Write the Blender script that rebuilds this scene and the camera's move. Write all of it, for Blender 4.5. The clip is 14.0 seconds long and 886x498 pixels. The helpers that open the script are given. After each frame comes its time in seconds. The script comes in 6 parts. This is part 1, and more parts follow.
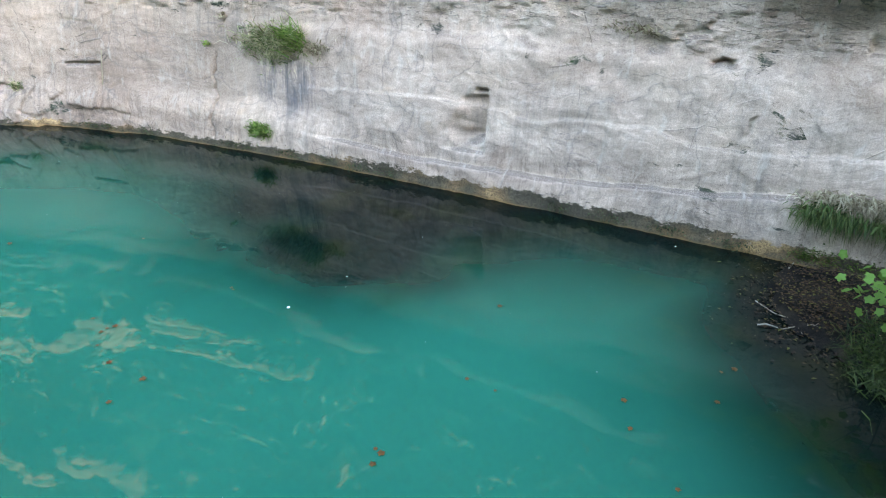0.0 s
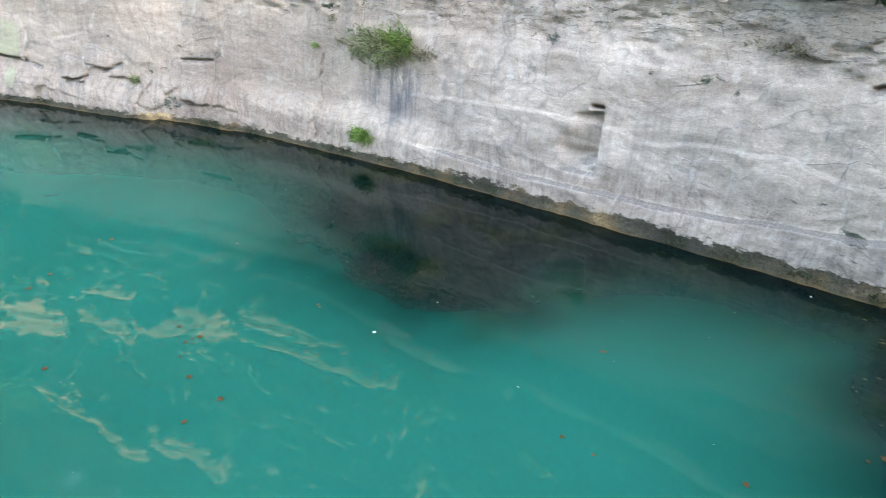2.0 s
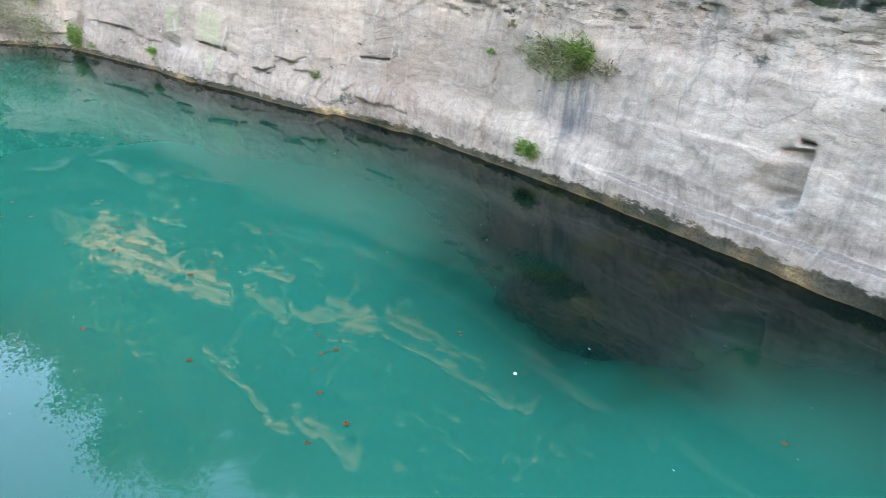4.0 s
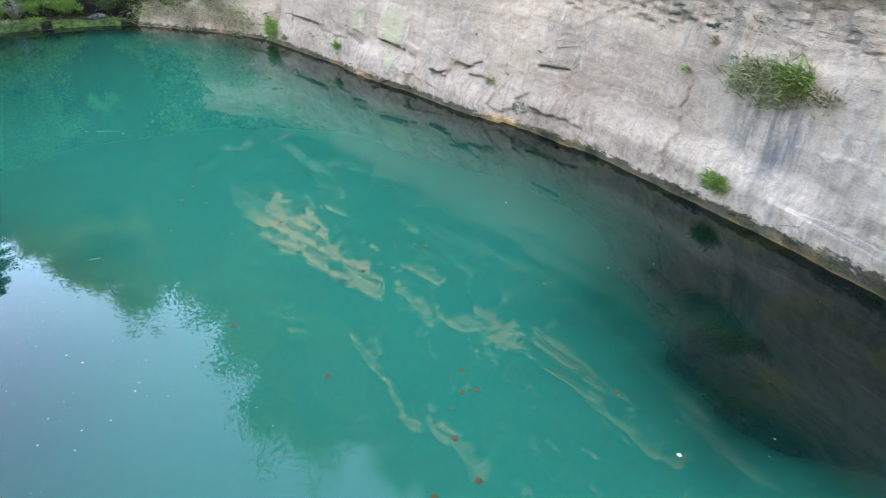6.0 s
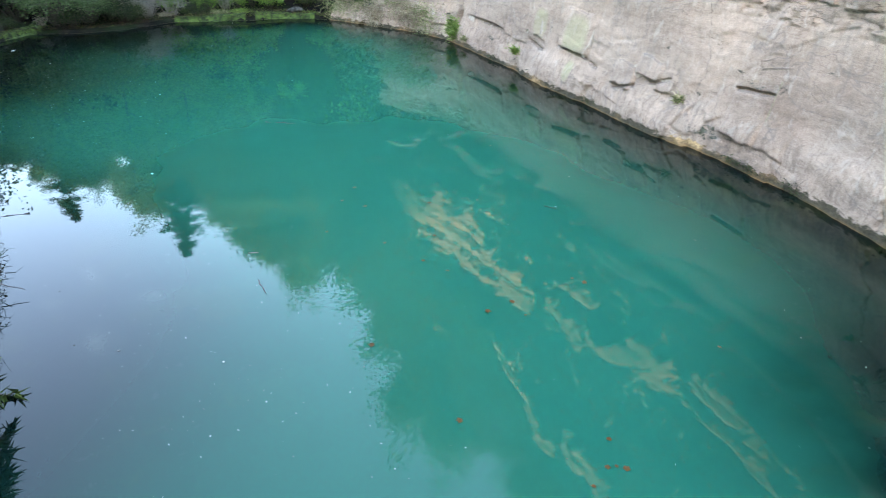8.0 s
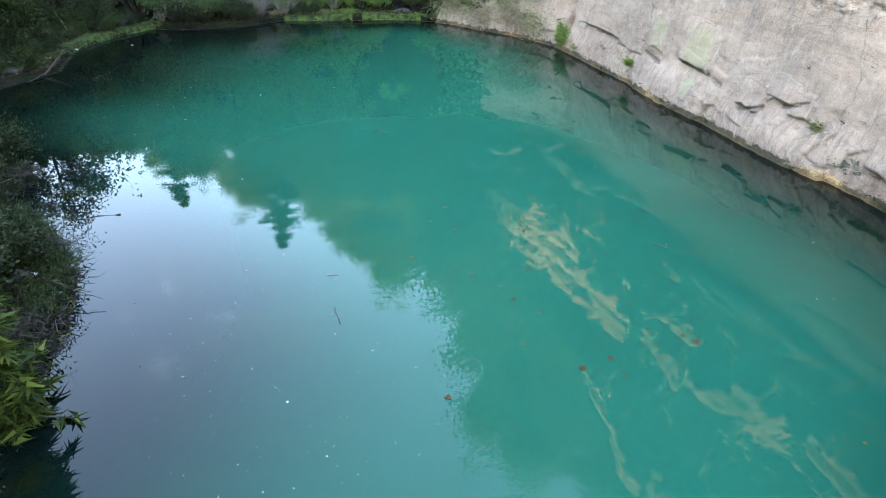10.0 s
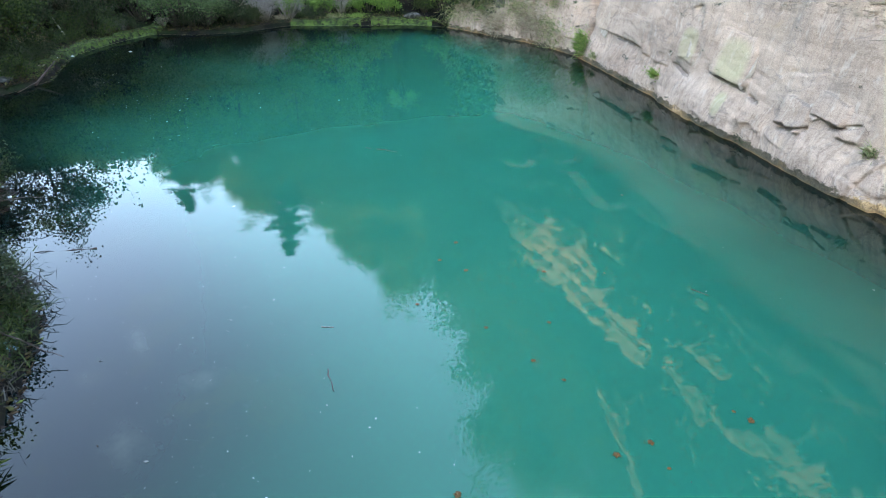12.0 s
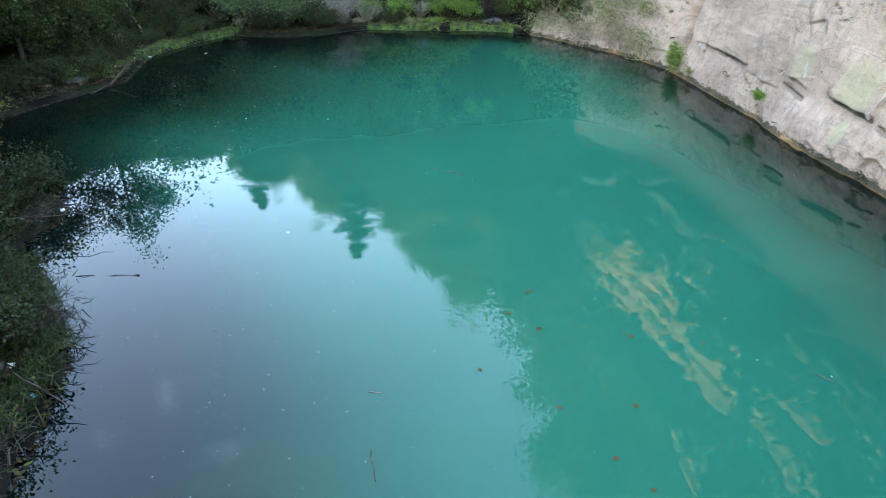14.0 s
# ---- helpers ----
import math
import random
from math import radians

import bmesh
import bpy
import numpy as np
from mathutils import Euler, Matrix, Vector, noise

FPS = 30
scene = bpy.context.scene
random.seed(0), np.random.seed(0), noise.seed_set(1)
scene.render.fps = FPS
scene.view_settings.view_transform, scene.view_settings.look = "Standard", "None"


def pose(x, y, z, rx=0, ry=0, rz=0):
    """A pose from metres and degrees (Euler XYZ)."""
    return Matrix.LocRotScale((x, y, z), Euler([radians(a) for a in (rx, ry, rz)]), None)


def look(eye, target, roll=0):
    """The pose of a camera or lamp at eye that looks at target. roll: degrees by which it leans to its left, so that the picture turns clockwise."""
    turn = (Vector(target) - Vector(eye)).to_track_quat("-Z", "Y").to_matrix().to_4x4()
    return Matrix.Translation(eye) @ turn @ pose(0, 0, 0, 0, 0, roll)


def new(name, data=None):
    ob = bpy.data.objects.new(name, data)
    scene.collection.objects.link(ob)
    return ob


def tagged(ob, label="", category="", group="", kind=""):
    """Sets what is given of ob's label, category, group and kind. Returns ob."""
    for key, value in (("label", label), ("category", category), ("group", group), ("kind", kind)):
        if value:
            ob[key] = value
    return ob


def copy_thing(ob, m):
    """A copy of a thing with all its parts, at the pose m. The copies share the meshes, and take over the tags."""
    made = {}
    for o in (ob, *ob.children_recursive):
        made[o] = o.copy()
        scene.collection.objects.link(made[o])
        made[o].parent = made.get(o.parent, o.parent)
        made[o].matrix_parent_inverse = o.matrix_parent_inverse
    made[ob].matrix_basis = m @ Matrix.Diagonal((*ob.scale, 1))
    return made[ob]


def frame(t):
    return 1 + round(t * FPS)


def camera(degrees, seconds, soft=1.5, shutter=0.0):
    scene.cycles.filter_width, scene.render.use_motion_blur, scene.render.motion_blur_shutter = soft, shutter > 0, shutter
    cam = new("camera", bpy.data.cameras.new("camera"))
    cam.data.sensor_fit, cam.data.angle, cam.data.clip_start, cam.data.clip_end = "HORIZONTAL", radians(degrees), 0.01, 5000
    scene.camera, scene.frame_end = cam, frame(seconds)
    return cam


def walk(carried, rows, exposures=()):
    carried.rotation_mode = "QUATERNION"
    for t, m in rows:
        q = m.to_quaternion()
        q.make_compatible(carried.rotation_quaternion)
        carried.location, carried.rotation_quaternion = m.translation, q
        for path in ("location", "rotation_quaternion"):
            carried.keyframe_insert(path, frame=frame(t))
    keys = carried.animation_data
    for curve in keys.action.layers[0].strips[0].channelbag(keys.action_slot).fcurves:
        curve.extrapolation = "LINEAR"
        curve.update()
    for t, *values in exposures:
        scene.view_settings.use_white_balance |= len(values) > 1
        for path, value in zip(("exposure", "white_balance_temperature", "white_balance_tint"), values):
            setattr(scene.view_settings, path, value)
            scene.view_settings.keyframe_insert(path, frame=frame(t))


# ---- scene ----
# ---------------------------------------------------------------- camera
cam = camera(66.95, 14.0, soft=1.0, shutter=0.45)
EYE_Z, TILT = 4.80, 62.11
PATH = [
    (0.0, 0.000, 0.000, 0.00),
    (0.5, -0.028, 0.194, -0.15),
    (1.0, -0.055, 0.387, 1.65),
    (1.5, -0.087, 0.583, 5.26),
    (2.0, -0.122, 0.781, 8.96),
    (2.5, -0.162, 0.981, 12.61),
    (3.0, -0.206, 1.182, 16.33),
    (5.5, -0.690, 2.079, 34.76),
    (6.0, -0.842, 2.241, 38.40),
    (6.5, -0.995, 2.400, 42.10),
    (7.0, -1.148, 2.554, 45.81),
    (7.5, -1.300, 2.698, 49.51),
    (8.0, -1.454, 2.835, 53.25),
    (8.5, -1.610, 2.970, 57.00),
    (11.0, -2.870, 3.710, 62.79),
    (11.5, -3.166, 3.866, 63.09),
    (12.0, -3.466, 4.020, 63.07),
    (12.5, -3.773, 4.169, 63.09),
    (13.0, -4.086, 4.313, 63.13),
    (13.5, -4.399, 4.454, 66.87),
    (14.0, -4.712, 4.593, 69.70),
]
walk(cam, [(t, pose(x, y, EYE_Z, TILT, 0, yaw)) for t, x, y, yaw in PATH],
     exposures=[(0.0, 4.42, 8600, 13), (14.0, 4.25, 8600, 13)])

# ---------------------------------------------------------------- sky and sun
SUN_EL, SUN_AZ = 22.8, 150.0          # azimuth clockwise from +y
world = bpy.data.worlds.new("sky")
scene.world = world
world.use_nodes = True
wn, wl = world.node_tree.nodes, world.node_tree.links
sky = wn.new("ShaderNodeTexSky")
sky.sky_type = "NISHITA"
sky.sun_disc = False
sky.sun_elevation, sky.sun_rotation = radians(SUN_EL), radians(SUN_AZ)
sky.altitude = 200
sky.air_density, sky.dust_density, sky.ozone_density = 1.0, 0.45, 2.8
wn["Background"].inputs["Strength"].default_value = 0.20
wl.new(sky.outputs[0], wn["Background"].inputs["Color"])

sun_data = bpy.data.lights.new("sun", "SUN")
sun_data.energy, sun_data.angle, sun_data.color = 1.2, radians(1.5), (1.0, 0.90, 0.76)
sun = new("sun", sun_data)
sun_dir = Vector((math.sin(radians(SUN_AZ)) * math.cos(radians(SUN_EL)),
                  math.cos(radians(SUN_AZ)) * math.cos(radians(SUN_EL)), math.sin(radians(SUN_EL))))
sun.matrix_world = look(sun_dir * 60, (0, 0, 0))


# ---------------------------------------------------------------- numeric helpers
def vnoise(x, y, seed=0):
    """Smooth value noise in 0..1 on arrays."""
    xi, yi = np.floor(x).astype(np.int64), np.floor(y).astype(np.int64)
    xf, yf = x - xi, y - yi
    u, v = xf * xf * (3 - 2 * xf), yf * yf * (3 - 2 * yf)

    def lattice(a, b):
        n = (a * 374761393 + b * 668265263 + seed * 974711) & 0x7FFFFFFF
        n = ((n ^ (n >> 13)) * 1274126177) & 0x7FFFFFFF
        return ((n ^ (n >> 16)) & 0xFFFF) / 65535.0
    a, b = lattice(xi, yi), lattice(xi + 1, yi)
    c, d = lattice(xi, yi + 1), lattice(xi + 1, yi + 1)
    return (a * (1 - u) + b * u) * (1 - v) + (c * (1 - u) + d * u) * v


def fbm(x, y, seed=0, octaves=4):
    total, amp, norm = 0.0, 1.0, 0.0
    for k in range(octaves):
        total = total + amp * vnoise(x * 2 ** k + 17.3 * k, y * 2 ** k - 9.1 * k, seed + k)
        norm += amp
        amp *= 0.5
    return total / norm


def cells(x, y, seed=0):
    """Cellular pattern: a random value per cell and the distance to the cell's border."""
    xi, yi = np.floor(x).astype(np.int64), np.floor(y).astype(np.int64)
    best, second = np.full(x.shape, 9.0), np.full(x.shape, 9.0)
    value = np.zeros(x.shape)
    for dx in (-1, 0, 1):
        for dy in (-1, 0, 1):
            cx, cy = xi + dx, yi + dy
            h = ((cx * 73856093) ^ (cy * 19349663) ^ (seed * 83492791)) & 0x7FFFFFFF
            h = ((h ^ (h >> 13)) * 1274126177) & 0x7FFFFFFF
            px, py, pv = (h & 1023) / 1023, ((h >> 10) & 1023) / 1023, ((h >> 20) & 1023) / 1023
            d = np.hypot(cx + px - x, cy + py - y)
            nearer = d < best
            second = np.where(nearer, best, np.minimum(second, d))
            value = np.where(nearer, pv, value)
            best = np.where(nearer, d, best)
    return value, second - best


def step(a, b, x):
    t = np.clip((x - a) / (b - a), 0, 1)
    return t * t * (3 - 2 * t)


# ---------------------------------------------------------------- mesh helpers
def mesh_of(name, verts, faces, material, smooth=True):
    me = bpy.data.meshes.new(name)
    me.from_pydata([tuple(v) for v in verts], [], [tuple(f) for f in faces])
    me.materials.append(material)
    if smooth:
        me.polygons.foreach_set("use_smooth", [True] * len(me.polygons))
    me.update()
    return me


def grid_mesh(name, X, Y, Z, material, uv=None):
    """A sheet from 2D arrays of places; uv: two arrays kept as a UV map."""
    r, c = X.shape
    idx = np.arange(r * c).reshape(r, c)
    quads = np.stack([idx[:-1, :-1], idx[:-1, 1:], idx[1:, 1:], idx[1:, :-1]], -1).reshape(-1, 4)
    me = bpy.data.meshes.new(name)
    me.vertices.add(r * c)
    me.vertices.foreach_set("co", np.stack([X, Y, Z], -1).astype(np.float32).ravel())
    me.loops.add(len(quads) * 4)
    me.loops.foreach_set("vertex_index", quads.astype(np.int32).ravel())
    me.polygons.add(len(quads))
    me.polygons.foreach_set("loop_start", np.arange(0, len(quads) * 4, 4, dtype=np.int32))
    me.polygons.foreach_set("use_smooth", np.ones(len(quads), dtype=bool))
    if uv is not None:
        layer = me.uv_layers.new(name="UVMap")
        both = np.stack([uv[0].ravel(), uv[1].ravel()], -1)[quads.ravel()]
        layer.data.foreach_set("uv", both.astype(np.float32).ravel())
    me.materials.append(material)
    me.update(calc_edges=True)
    me.validate()
    return me


def part(name, me, parent=None, label="", m=None):
    ob = new(name, me)
    if parent is not None:
        ob.parent = parent
    if m is not None:
        ob.matrix_basis = m
    if label:
        tagged(ob, label)
    return ob


def thing(name, label, category, group="", kind="", m=None, data=None):
    ob = new(name, data)
    if m is not None:
        ob.matrix_basis = m
    return tagged(ob, label, category, group, kind)


def tube(points, radii, sides=6):
    """Vertices and faces of a bent, tapered round bar."""
    pts = [Vector(p) for p in points]
    verts, faces = [], []
    for i, p in enumerate(pts):
        way = (pts[min(i + 1, len(pts) - 1)] - pts[max(i - 1, 0)]).normalized()
        a = way.orthogonal().normalized()
        b = way.cross(a)
        for k in range(sides):
            w = 2 * math.pi * k / sides
            verts.append(p + (a * math.cos(w) + b * math.sin(w)) * radii[i])
    n = len(pts)
    for i in range(n - 1):
        for k in range(sides):
            k2 = (k + 1) % sides
            faces.append((i * sides + k, i * sides + k2, (i + 1) * sides + k2, (i + 1) * sides + k))
    faces.append(tuple(range(sides - 1, -1, -1)))
    faces.append(tuple((n - 1) * sides + k for k in range(sides)))
    return verts, faces


def merged(pieces):
    verts, faces = [], []
    for v, f in pieces:
        o = len(verts)
        verts += list(v)
        faces += [tuple(i + o for i in q) for q in f]
    return verts, faces


def unit(v):
    return v / (np.linalg.norm(v, axis=-1, keepdims=True) + 1e-9)


def leaf_cloud(rng, centres, spread, per, size, flat=0.35):
    """Folded leaves strewn about the given centres."""
    c = np.repeat(np.array(centres, float), per, axis=0)
    n_ = len(c)
    p = c + rng.normal(0, 1, (n_, 3)) * spread
    s = (size * rng.uniform(0.6, 1.25, n_))[:, None]
    a = unit(rng.normal(0, 1, (n_, 3)))
    nrm = rng.normal(0, 1, (n_, 3)) * np.array((1, 1, flat)) + np.array((0, 0, 0.8))
    w = unit(np.cross(nrm, a))
    up = np.cross(a, w)
    verts = np.stack([p - a * s * 0.5, p + w * s * 0.32 + up * s * 0.1, p + a * s * 0.5, p - w * s * 0.32 + up * s * 0.1], 1).reshape(-1, 3)
    o = np.arange(n_)[:, None] * 4
    faces = np.concatenate([o + np.array([[0, 1, 2]]), o + np.array([[0, 2, 3]])], 1).reshape(-1, 3)
    return verts.tolist(), faces.tolist()


# ---------------------------------------------------------------- materials
def material(name):
    m = bpy.data.materials.new(name)
    m.use_nodes = True
    return m, m.node_tree.nodes, m.node_tree.links, m.node_tree.nodes["Principled BSDF"]


def texture_noise(n, l, vec, scale, detail=6.0, rough=0.6):
    t = n.new("ShaderNodeTexNoise")
    t.inputs["Scale"].default_value, t.inputs["Detail"].default_value, t.inputs["Roughness"].default_value = scale, detail, rough
    l.new(vec, t.inputs["Vector"])
    return t.outputs["Fac"]


def stretched(n, l, vec, scale):
    m = n.new("ShaderNodeMapping")
    m.inputs["Scale"].default_value = scale
    l.new(vec, m.inputs["Vector"])
    return m.outputs["Vector"]


def ramp(n, l, fac, stops):
    r = n.new("ShaderNodeValToRGB")
    els = r.color_ramp.elements
    while len(els) < len(stops):
        els.new(0.5)
    for e, (p, c) in zip(els, stops):
        e.position = p
        e.color = (*c, 1) if isinstance(c, tuple) else (c, c, c, 1)
    l.new(fac, r.inputs["Fac"])
    return r.outputs["Color"]


def mixed(n, l, fac, a, b, how="MIX"):
    x = n.new("ShaderNodeMix")
    x.data_type, x.blend_type = "RGBA", how
    for s, v in ((x.inputs[0], fac), (x.inputs[6], a), (x.inputs[7], b)):
        if isinstance(v, (int, float)):
            s.default_value = v
        elif isinstance(v, tuple):
            s.default_value = (*v, 1)
        else:
            l.new(v, s)
    return x.outputs[2]


def calc(n, l, op, a, b=0.0, c=0.0):
    x = n.new("ShaderNodeMath")
    x.operation = op
    for s, v in zip(x.inputs, (a, b, c)):
        if isinstance(v, (int, float)):
            s.default_value = v
        else:
            l.new(v, s)
    return x.outputs[0]


def bumped(n, l, bsdf, height, strength=0.4, distance=0.03):
    b = n.new("ShaderNodeBump")
    b.inputs["Strength"].default_value, b.inputs["Distance"].default_value = strength, distance
    l.new(height, b.inputs["Height"])
    l.new(b.outputs[0], bsdf.inputs["Normal"])


def plain(name, stops, scale=8.0, rough=0.85, bump=0.3, distance=0.01, island=False, spec=0.3):
    """A grained surface of a few colours, by noise or by piece."""
    m, n, l, p = material(name)
    co = n.new("ShaderNodeTexCoord").outputs["Object"]
    f = texture_noise(n, l, co, scale)
    if island:
        g = n.new("ShaderNodeNewGeometry").outputs["Random Per Island"]
        fac = calc(n, l, "ADD", calc(n, l, "MULTIPLY", g, 0.75), calc(n, l, "MULTIPLY", f, 0.25))
    else:
        fac = f
    l.new(ramp(n, l, fac, stops), p.inputs["Base Color"])
    p.inputs["Roughness"].default_value = rough
    p.inputs["Specular IOR Level"].default_value = spec
    if bump:
        bumped(n, l, p, texture_noise(n, l, co, scale * 5), bump, distance)
    return m


def foliage(name, stops):
    m = plain(name, stops, 1.2, 0.6, 0, island=True, spec=0.25)
    n, l = m.node_tree.nodes, m.node_tree.links
    p = n["Principled BSDF"]
    t = n.new("ShaderNodeBsdfTranslucent")
    x = n.new("ShaderNodeMixShader")
    x.inputs[0].default_value = 0.3
    src = p.inputs["Base Color"].links[0].from_socket
    l.new(src, t.inputs["Color"])
    l.new(p.outputs[0], x.inputs[1])
    l.new(t.outputs[0], x.inputs[2])
    l.new(x.outputs[0], n["Material Output"].inputs["Surface"])
    return m


def cliff_material():
    m, n, l, p = material("quarry_limestone")
    uv = n.new("ShaderNodeUVMap").outputs[0]
    sep = n.new("ShaderNodeSeparateXYZ")
    l.new(uv, sep.inputs[0])
    z = sep.outputs[1]
    geo = n.new("ShaderNodeNewGeometry")
    nz = n.new("ShaderNodeSeparateXYZ")
    l.new(geo.outputs["Normal"], nz.inputs[0])
    pos = geo.outputs["Position"]
    warp = n.new("ShaderNodeVectorMath")
    warp.operation = "ADD"
    wob = n.new("ShaderNodeTexNoise")
    wob.inputs["Scale"].default_value, wob.inputs["Detail"].default_value = 0.7, 4
    l.new(uv, wob.inputs["Vector"])
    l.new(uv, warp.inputs[0])
    l.new(wob.outputs["Color"], warp.inputs[1])
    uvw = warp.outputs[0]
    big = texture_noise(n, l, stretched(n, l, uvw, (0.5, 0.9, 1)), 1.0, 6, 0.65)
    base = ramp(n, l, big, [(0.36, (0.384, 0.280, 0.206)), (0.45, (0.434, 0.319, 0.236)), (0.56, (0.468, 0.346, 0.257)), (0.64, (0.500, 0.380, 0.287))])
    # faint, wavy bedding
    strata = texture_noise(n, l, stretched(n, l, uvw, (0.5, 4.5, 1)), 1.0, 7, 0.7)
    base = mixed(n, l, 0.35, base, ramp(n, l, strata, [(0.38, 0.6), (0.5, 1.0), (0.62, 1.25)]), "MULTIPLY")
    lamina = texture_noise(n, l, stretched(n, l, uvw, (1.6, 21.0, 1)), 1.0, 8, 0.7)
    base = mixed(n, l, 0.3, base, ramp(n, l, lamina, [(0.36, 0.62), (0.46, 1.0), (0.6, 1.14)]), "MULTIPLY")
    stain = texture_noise(n, l, stretched(n, l, uvw, (0.8, 0.8, 1)), 0.45, 7, 0.62)
    base = mixed(n, l, 0.7, base, ramp(n, l, stain, [(0.34, (0.62, 0.57, 0.54)), (0.46, (0.92, 0.92, 0.92)), (0.6, (1.10, 1.09, 1.06))]), "MULTIPLY")
    # grain and tool marks
    grain = texture_noise(n, l, pos, 30.0, 10, 0.8)
    base = mixed(n, l, 0.85, base, ramp(n, l, grain, [(0.36, 0.72), (0.5, 1.0), (0.62, 1.16)]), "MULTIPLY")
    speck = texture_noise(n, l, pos, 85.0, 3, 0.7)
    base = mixed(n, l, 0.9, base, ramp(n, l, speck, [(0.38, 0.76), (0.5, 1.0), (0.6, 1.16)]), "MULTIPLY")
    pits = n.new("ShaderNodeTexVoronoi")
    pits.inputs["Scale"].default_value = 26.0
    l.new(stretched(n, l, uvw, (1.0, 2.4, 1)), pits.inputs["Vector"])
    spot = calc(n, l, "MULTIPLY", ramp(n, l, pits.outputs["Distance"], [(0.06, 1.0), (0.16, 0.0)]), ramp(n, l, big, [(0.45, 0.0), (0.55, 0.4)]))
    base = mixed(n, l, spot, base, (0.10, 0.095, 0.09))
    marks = texture_noise(n, l, stretched(n, l, uvw, (11.0, 2.2, 1)), 1.0, 6, 0.7)
    sawn = ramp(n, l, calc(n, l, "MULTIPLY", z, 0.5), [(0.38, 0.75), (0.5, 0.25)])
    base = mixed(n, l, sawn, base, ramp(n, l, marks, [(0.40, 0.70), (0.5, 1.0), (0.62, 1.16)]), "MULTIPLY")
    # pale flecks
    fleck = n.new("ShaderNodeTexVoronoi")
    fleck.inputs["Scale"].default_value = 11.0
    l.new(stretched(n, l, uvw, (1.0, 1.5, 1)), fleck.inputs["Vector"])
    base = mixed(n, l, calc(n, l, "MULTIPLY", ramp(n, l, fleck.outputs["Distance"], [(0.08, 1.0), (0.15, 0.0)]), ramp(n, l, stain, [(0.46, 0.0), (0.56, 0.45)])), base, (0.56, 0.48, 0.39))
    # thin dark cracks: angular ones all over, close flat-lying ones in the flaky beds
    small = n.new("ShaderNodeVectorMath")
    small.operation = "MULTIPLY_ADD"
    l.new(wob.outputs["Color"], small.inputs[0])
    small.inputs[1].default_value = (0.25, 0.18, 0)
    l.new(uv, small.inputs[2])
    relief = None
    flaky = n_clamp(n, l, calc(n, l, "DIVIDE", calc(n, l, "SUBTRACT", z, calc(n, l, "ADD", 2.2, big)), 0.25))
    rugged = n_clamp(n, l, calc(n, l, "DIVIDE", calc(n, l, "SUBTRACT", sep.outputs[0], s_of(-3.5)), 1.5))
    for scale, wide, lo, amount, zone in (((0.75, 0.95, 1), 0.008, 0.55, 0.55, None), ((1.9, 1.5, 1), 0.014, 0.57, 0.65, rugged), ((2.6, 3.4, 1), 0.018, 0.6, 0.4, rugged), ((5.2, 7.0, 1), 0.035, 0.58, 0.4, None), ((3.0, 13.0, 1), 0.08, 0.52, 0.7, flaky), ((6.0, 28.0, 1), 0.14, 0.52, 0.55, flaky)):
        v = n.new("ShaderNodeTexVoronoi")
        v.feature = "DISTANCE_TO_EDGE"
        v.inputs["Scale"].default_value = 1.0
        l.new(stretched(n, l, small.outputs[0], scale), v.inputs["Vector"])
        mask = texture_noise(n, l, stretched(n, l, uv, (scale[0] * 0.9, scale[1] * 0.7, 1)), 1.3, 4, 0.6)
        fine = calc(n, l, "ADD", v.outputs["Distance"], calc(n, l, "MULTIPLY", calc(n, l, "SUBTRACT", grain, 0.5), wide * 0.8))
        cr = calc(n, l, "MULTIPLY", ramp(n, l, fine, [(0.0, 1.0), (wide, 0.0)]), ramp(n, l, mask, [(lo, 0.0), (lo + 0.07, 1.0)]))
        if zone is not None:
            cr = calc(n, l, "MULTIPLY", cr, zone)
        base = mixed(n, l, calc(n, l, "MULTIPLY", cr, amount), base, (0.055, 0.046, 0.038))
        relief = cr if relief is None else calc(n, l, "ADD", relief, cr)
    # the unsawn part is browner, and darkened to offset the stronger skylight there
    base = mixed(n, l, rugged, base, mixed(n, l, 1.0, base, (0.85, 0.815, 0.785), "MULTIPLY"))
    # thin dark joints
    joint = texture_noise(n, l, stretched(n, l, uvw, (0.5, 1.5, 1)), 0.8, 4, 0.45)
    line = calc(n, l, "ABSOLUTE", calc(n, l, "SUBTRACT", joint, 0.5))
    base = mixed(n, l, calc(n, l, "MULTIPLY", ramp(n, l, line, [(0.0, 1.0), (0.007, 0.0)]), 0.35), base, (0.10, 0.095, 0.09))
    joint2 = texture_noise(n, l, stretched(n, l, uvw, (0.8, 0.35, 1)), 0.7, 3, 0.4)
    line2 = calc(n, l, "ABSOLUTE", calc(n, l, "SUBTRACT", joint2, 0.52))
    base = mixed(n, l, calc(n, l, "MULTIPLY", ramp(n, l, line2, [(0.0, 1.0), (0.005, 0.0)]), 0.4), base, (0.09, 0.085, 0.08))
    # the high face: pale beds standing out of moss and dark weathered rock
    veg = n.new("ShaderNodeAttribute")
    veg.attribute_name = "overgrown"
    beds = texture_noise(n, l, stretched(n, l, uvw, (0.9, 2.2, 1)), 1.3, 10, 0.72)
    block = n.new("ShaderNodeTexVoronoi")
    block.inputs["Scale"].default_value = 1.0
    l.new(stretched(n, l, small.outputs[0], (1.3, 3.4, 1)), block.inputs["Vector"])
    pick = n.new("ShaderNodeSeparateColor")
    l.new(block.outputs["Color"], pick.inputs[0])
    beds = calc(n, l, "ADD", beds, calc(n, l, "MULTIPLY", calc(n, l, "SUBTRACT", pick.outputs[0], 0.5), 0.35))
